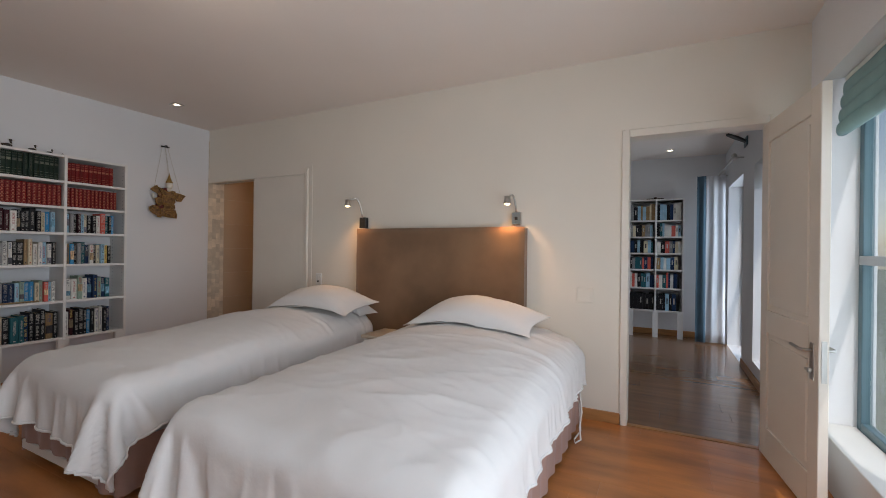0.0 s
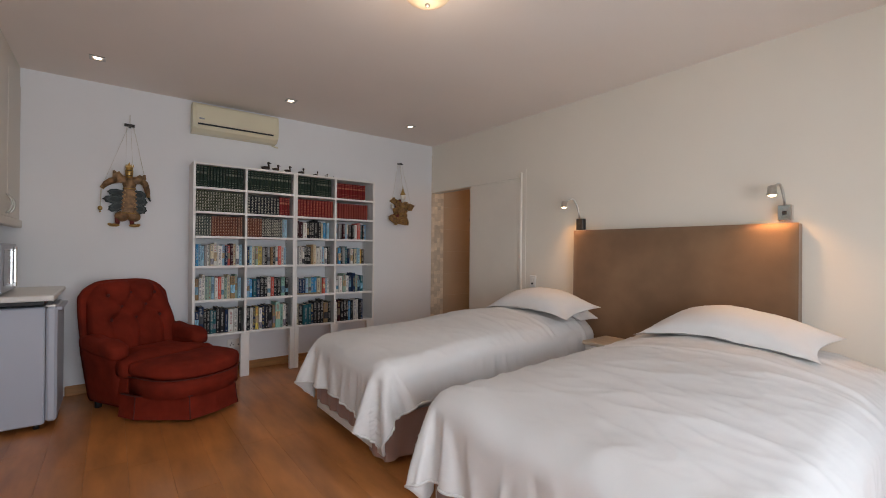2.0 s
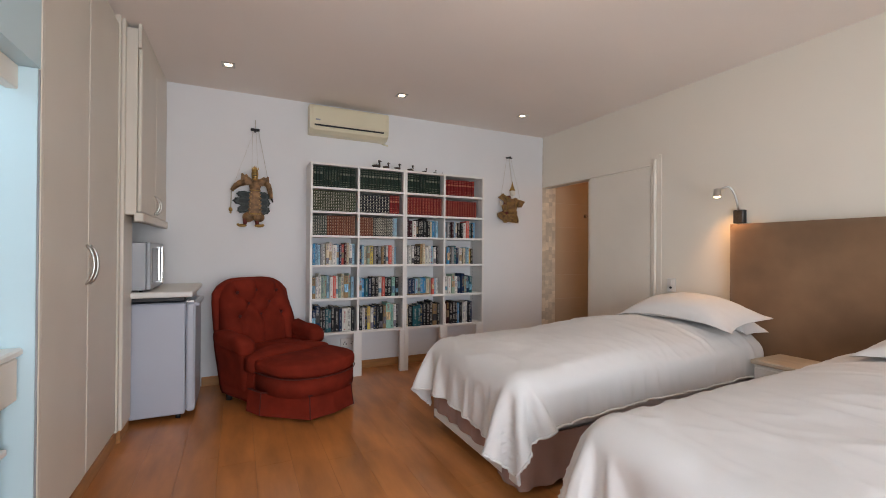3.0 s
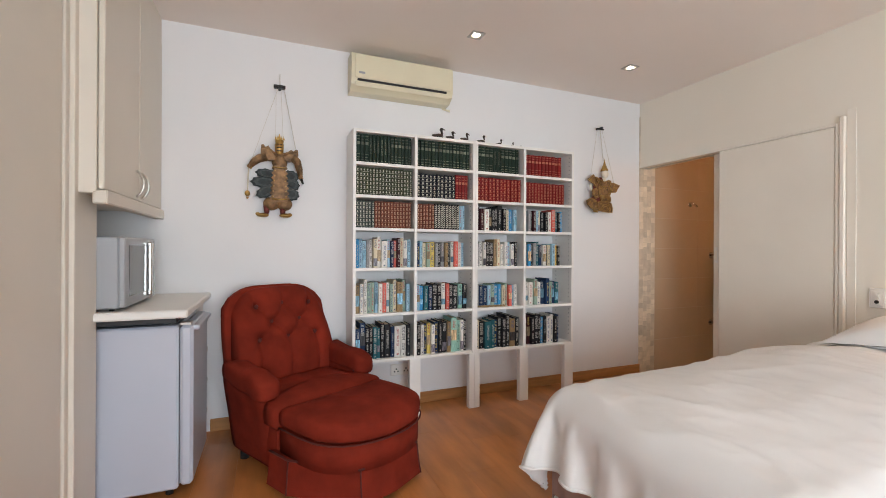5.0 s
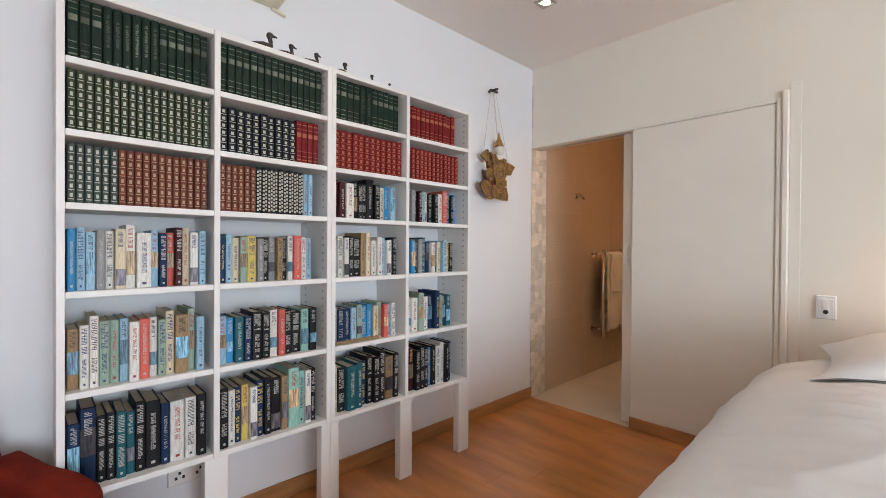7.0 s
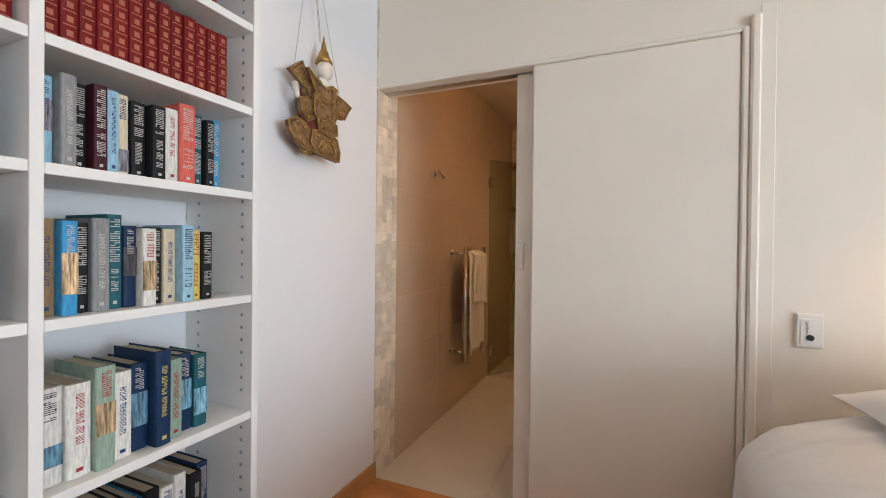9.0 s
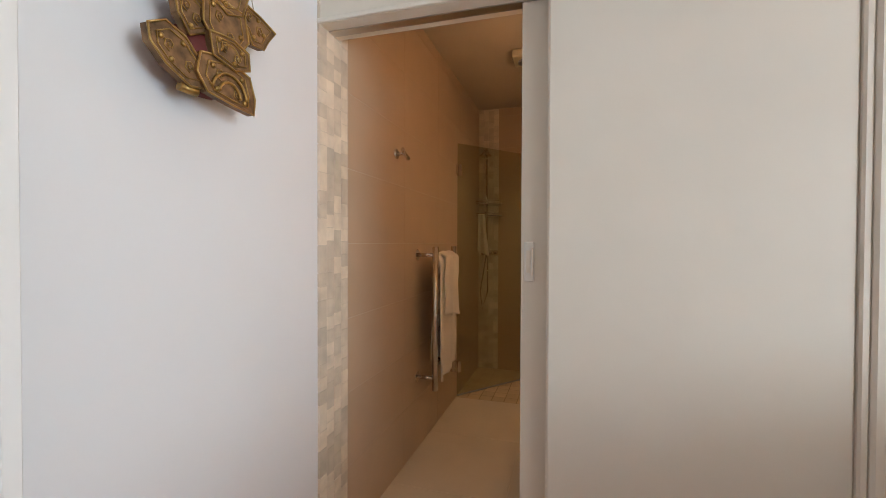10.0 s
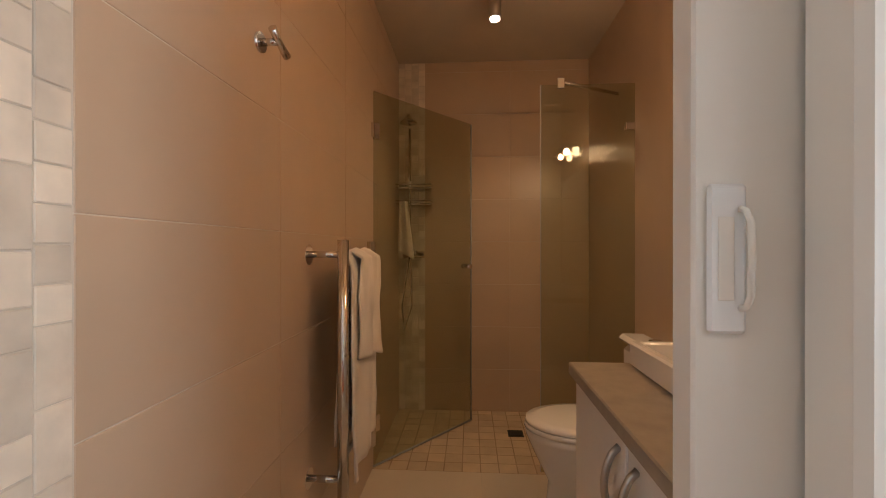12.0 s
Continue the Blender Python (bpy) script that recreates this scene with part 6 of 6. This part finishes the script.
part("lid", B().lathe([(0.97, 0.4255), (1.0, 0.432), (0.98, 0.448), (0.8, 0.455), (0.1, 0.458)], (-4.435, yc, 0), 28, 0.272, 0.188), CERAMIC, wc)
part("cistern", B().box(-4.20, XB - 0.004, yc - 0.20, yc + 0.20, 0.42, 0.76, 0.03), CERAMIC, wc)
part("cistern_lid", B().box(-4.215, XB - 0.002, yc - 0.215, yc + 0.215, 0.76, 0.80, 0.018), CERAMIC, wc)
part("flush_button", B().lathe([(0.03, 0), (0.028, 0.008), (0.01, 0.01)], (-4.12, yc, 0.80), 16), CHROME, wc)
solid("floor_drain", B().box(-4.71, -4.61, 6.16, 6.26, 0.0, 0.004, 0.001).box(-4.695, -4.625, 6.175, 6.245, 0.004, 0.006), BLACK, "square dark shower drain grate", "drain", at=(-4.66, 6.21, 0))
sl = thing("ceiling_spotlight", (-4.822, 5.76, ZB), "brown cylinder ceiling spotlight, lit", "spotlight")
part("canister", B().tube([(-4.822, 5.76, 2.505), (-4.822, 5.76, ZB)], 0.035, 20), STEEL, sl)
part("bulb", B().lathe([(0.028, 0.0), (0.028, -0.006), (0.012, -0.010)], (-4.822, 5.76, 2.5045), 16), BULB, sl, "glowing lamp face")
ht = thing("extractor_fan", (-4.905, 5.40, ZB), "cream square ceiling extractor fan", "extractor fan")
part("housing", B().box(-5.0, -4.81, 5.30, 5.50, 2.575, ZB, 0.01), AC_PLASTIC, ht)
part("grille", B().lathe([(0.06, 0), (0.062, -0.012), (0.045, -0.014), (0.04, -0.004), (0.02, -0.004), (0.018, -0.012), (0.002, -0.013)], (-4.905, 5.40, 2.5745), 20), GREY_PLASTIC, ht)

# ---- the next room seen through the door ----
fb = thing("bookcase", (-0.46, 7.62, 0), "white bookcase on legs in the next room", "bookcase", "study bookcase")
FZ = (0.41, 0.75, 1.03, 1.28, 1.53, 1.78, 2.10)
YF = 7.50
for x in (-0.845, -0.475, -0.110):
    part("side_panel", B().box(x, x + 0.022, YF, 7.795, FZ[0] - 0.02, FZ[-1], 0.002), SHELF, fb)
for z in FZ:
    for a, c in ((-0.823, -0.475), (-0.453, -0.110)):
        part("shelf", B().box(a, c, YF + 0.002, 7.795, z - 0.022, z, 0.002), SHELF, fb)
for x in (-0.845, -0.50, -0.165):
    part("leg", B().box(x, x + 0.075, YF, YF + 0.045, 0, FZ[0] - 0.021, 0.002), SHELF, fb)
frng = random.Random(5)
tints = ["white", "black", "pale blue", "deep blue", "cream", "teal", "coral red", "grey", "tan"]
b = B()
for r in range(6):
    for a, c in ((-0.82, -0.478), (-0.45, -0.113)):
        x = a
        while True:
            w = frng.uniform(0.026, 0.060)
            if x + w > c:
                break
            hh = min(frng.uniform(0.70, 0.90) * (FZ[r + 1] - FZ[r] - 0.022), 0.25)
            b.mi = 1 if r == 0 and (a < -0.5 or frng.random() < 0.4) else frng.choice((0, 0, 1, 1, 2, 3, 4, 5, 6, 7, 8))
            b.box(x, x + w - 0.001, YF + 0.03, YF + 0.2, FZ[r] + 0.0005, FZ[r] + hh, 0.002)
            light = b.mi in (0, 2, 4)
            b.mi = 9 if light else 10
            if frng.random() < 0.45:
                b.box(x + w * 0.35, x + w * 0.65, YF + 0.0285, YF + 0.0301, FZ[r] + hh * 0.4, FZ[r] + hh * 0.75)
            x += w
tagged(solid("books", b, [BOOK_MATS[k] for k in tints] + [LETTER_DARK, LETTER_LIGHT], "rows of mixed books in the next room", "books", at=(-0.46, YF + 0.1, FZ[0])), kind="stuff")
solid("model_boat", B().tube([(-0.60, 7.62, 2.115), (-0.55, 7.62, 2.105), (-0.42, 7.62, 2.105), (-0.36, 7.62, 2.12)], [0.006, 0.02, 0.02, 0.004]).box(-0.50, -0.46, 7.60, 7.64, 2.1005, 2.14, 0.004), DUCK_BROWN,
      "small dark ornament on the bookcase top", "ornament", at=(-0.48, 7.62, 2.10))


def curtain(name, x0, x1, y, z0, z1, waves, material, label):
    def fn(u, v):
        spread = 0.85 + 0.15 * (1 - v)
        xm = (x0 + x1) / 2
        return (xm + (x0 + (x1 - x0) * u - xm) * spread, y + 0.020 * math.sin(u * waves * 2 * math.pi + 0.4 * fbm(v * 2, u * 3)) + 0.01 * fbm(u * 5, v * 3), z0 + (z1 - z0) * v)
    solid(name, B().grid(fn, waves * 16, 14), material, label, "curtain", at=((x0 + x1) / 2, y, z0), thick=0.004)


curtain("curtain", 0.05, 0.175, 7.33, 0.02, 2.38, 1, CURTAIN, "slate blue curtain drawn aside by garden door")
curtain("curtain_lining", 0.165, 0.42, 7.36, 0.02, 2.38, 2, SHEER, "bright white curtain lining by garden door")
rd = thing("curtain_rod", (0.34, 6.85, 2.38), "dark curtain rod with round finial", "curtain rod")
part("rod", B().tube([(0.34, 6.1, 2.40), (0.34, 7.6, 2.40)], 0.014), STEEL, rd)
part("finial", B().ball((0.34, 6.08, 2.40), 0.03), STEEL, rd)
part("bracket", B().tube([(0.34, 6.2, 2.40), (0.45, 6.2, 2.40)], 0.008).tube([(0.34, 7.55, 2.40), (0.45, 7.55, 2.40)], 0.008), STEEL, rd)
fan = thing("wall_bracket", (0.45, 6.02, 2.54), "dark tapered bracket on the next room's wall", "bracket")
part("arm", B().prism([(0.448, 5.99), (0.448, 6.07), (0.31, 5.82), (0.21, 5.62), (0.23, 5.59), (0.35, 5.78)], "z", 2.53, 2.55), BLACK, fan)
part("wall_plate", B().box(0.434, 0.449, 5.94, 6.12, 2.49, 2.59, 0.003), ALU_BLUE, fan)
t = thing("downlight", (-0.29, 7.2, ZC), "small lit recessed downlight in the next room", "downlight", "recessed downlights")
part("bezel", B().lathe([(0.05, 0.0), (0.05, -0.008), (0.036, -0.008)], (-0.29, 7.2, ZC), 18), STEEL, t)
part("lens", B().lathe([(0.034, 0.0), (0.034, -0.010), (0.02, -0.012)], (-0.29, 7.2, ZC - 0.0005), 16), BULB, t, "glowing lens")

# ---- pieces of floors and walls ----


def pieces(name, parent, mesh, spots):
    for m in spots:
        ob = new(name, mesh)
        ob.parent = parent
        ob.matrix_world = m
        yield ob


FLOORS = bpy.data.objects
prng = random.Random(2)


def planks(parent, material, x0, x1, y0, y1, length=1.36, width=0.2):
    full = B().box(0, length - 0.0007, 0, width - 0.0007, -0.012, 0, 0.0006).mesh("plank", material)
    y = y0
    while y < y1 - 0.02:
        w = min(width, y1 - y)
        x = x0 - prng.uniform(0, length)
        while x < x1:
            a, c = max(x, x0), min(x + length, x1)
            if c - a > 0.03:
                me = full if c - a > length - 1e-4 and w > width - 1e-4 else B().box(0, c - a - 0.0007, 0, w - 0.0007, -0.012, 0, 0.0006).mesh("plank", material)
                ob = new("plank", me)
                ob.parent = parent
                ob.matrix_world = Matrix.Translation((a * K, y * K, 0))
            x += length
        y += w


planks(FLOORS["floor"], PLANK, XW, XE, -1.0, 3.71)
planks(FLOORS["floor_study"], PLANK_STUDY, -3.25, XE, 3.775, 7.8)


def tile_run(parent, name, material, axis, fixed, a0, a1, b0, b1, wa, wb, depth, gap=0.004, jitter=0.0):
    """Tiles of wa by wb over a rectangle: axis x lies on a west wall (y, z), y on a north wall (x, z), z on a floor (x, y)."""
    cache = {}
    b = b0
    while b < b1 - 0.01:
        hb_ = min(wb, b1 - b)
        a = a0
        while a < a1 - 0.01:
            ha = min(wa, a1 - a)
            key = (round(ha, 3), round(hb_, 3))
            if key not in cache:
                u, v = ha - gap, hb_ - gap
                box = {"x": (0, depth, 0, u, 0, v), "y": (0, u, -depth, 0, 0, v), "z": (0, u, 0, v, -depth, 0)}[axis]
                cache[key] = B().box(*box, 0.0012).mesh(name, material)
            ob = new(name, cache[key])
            ob.parent = parent
            lift = jitter * prng.random()
            at = {"x": (fixed + lift, a, b), "y": (a, fixed, b), "z": (a, b, fixed)}[axis]
            ob.matrix_world = Matrix.Translation(Vector(at) * K)
            a += wa
        b += wb


WB = FLOORS["wall_bath_west"]
tile_run(WB, "tile", TILE, "x", -5.514, 3.92, 6.6, -0.002, ZB, 0.64, 0.3195, 0.012, 0.0018)
tile_run(FLOORS["wall_bath_north"], "tile", TILE, "y", YB + 0.004, -5.30, XB, -0.002, ZB, 0.64, 0.3195, 0.012, 0.0018)
tile_run(FLOORS["floor_bathroom"], "tile", FLOOR_TILE, "z", 0.0, -5.51, XB, 3.715, 5.71, 0.615, 0.665, 0.008, 0.003)
tile_run(FLOORS["floor_bathroom"], "tile", SHOWER_TILE, "z", 0.0, -5.51, XB, 5.71, 6.6, 0.102, 0.102, 0.008, 0.006)
# travertine mosaic: strips of mixed squares and oblongs
y0, z = 3.704, 0.0
sizes = {}
for col, (ya, yb) in enumerate(((3.704, 3.757), (3.757, 3.81), (3.81, 3.865), (3.865, 3.918))):
    z = prng.uniform(-0.03, 0)
    while z < ZB:
        h = prng.choice((0.052, 0.052, 0.070, 0.052, 0.105))
        h = min(h, ZB - z)
        key = (col, round(h, 3))
        if key not in sizes:
            sizes[key] = B().box(0, 0.012, 0, yb - ya - 0.002, 0, h - 0.002, 0.0015).mesh("mosaic_tile", MOSAIC)
        ob = new("mosaic_tile", sizes[key])
        ob.parent = WB
        ob.matrix_world = Matrix.Translation(Vector((-5.514 + 0.002 * prng.random(), ya, z)) * K)
        z += h
z = 0.0
WN = FLOORS["wall_bath_north"]
for col in range(4):
    z = 0.0
    while z < ZB:
        h = min(prng.choice((0.052, 0.07)), ZB - z)
        key = ("n", round(h, 3))
        if key not in sizes:
            sizes[key] = B().box(0, 0.049, -0.012, 0, 0, h - 0.003, 0.002).mesh("mosaic_tile", MOSAIC)
        ob = new("mosaic_tile", sizes[key])
        ob.parent = WN
        ob.matrix_world = Matrix.Translation(Vector((-5.505 + 0.052 * col, YB + 0.004, z)) * K)
        z += h
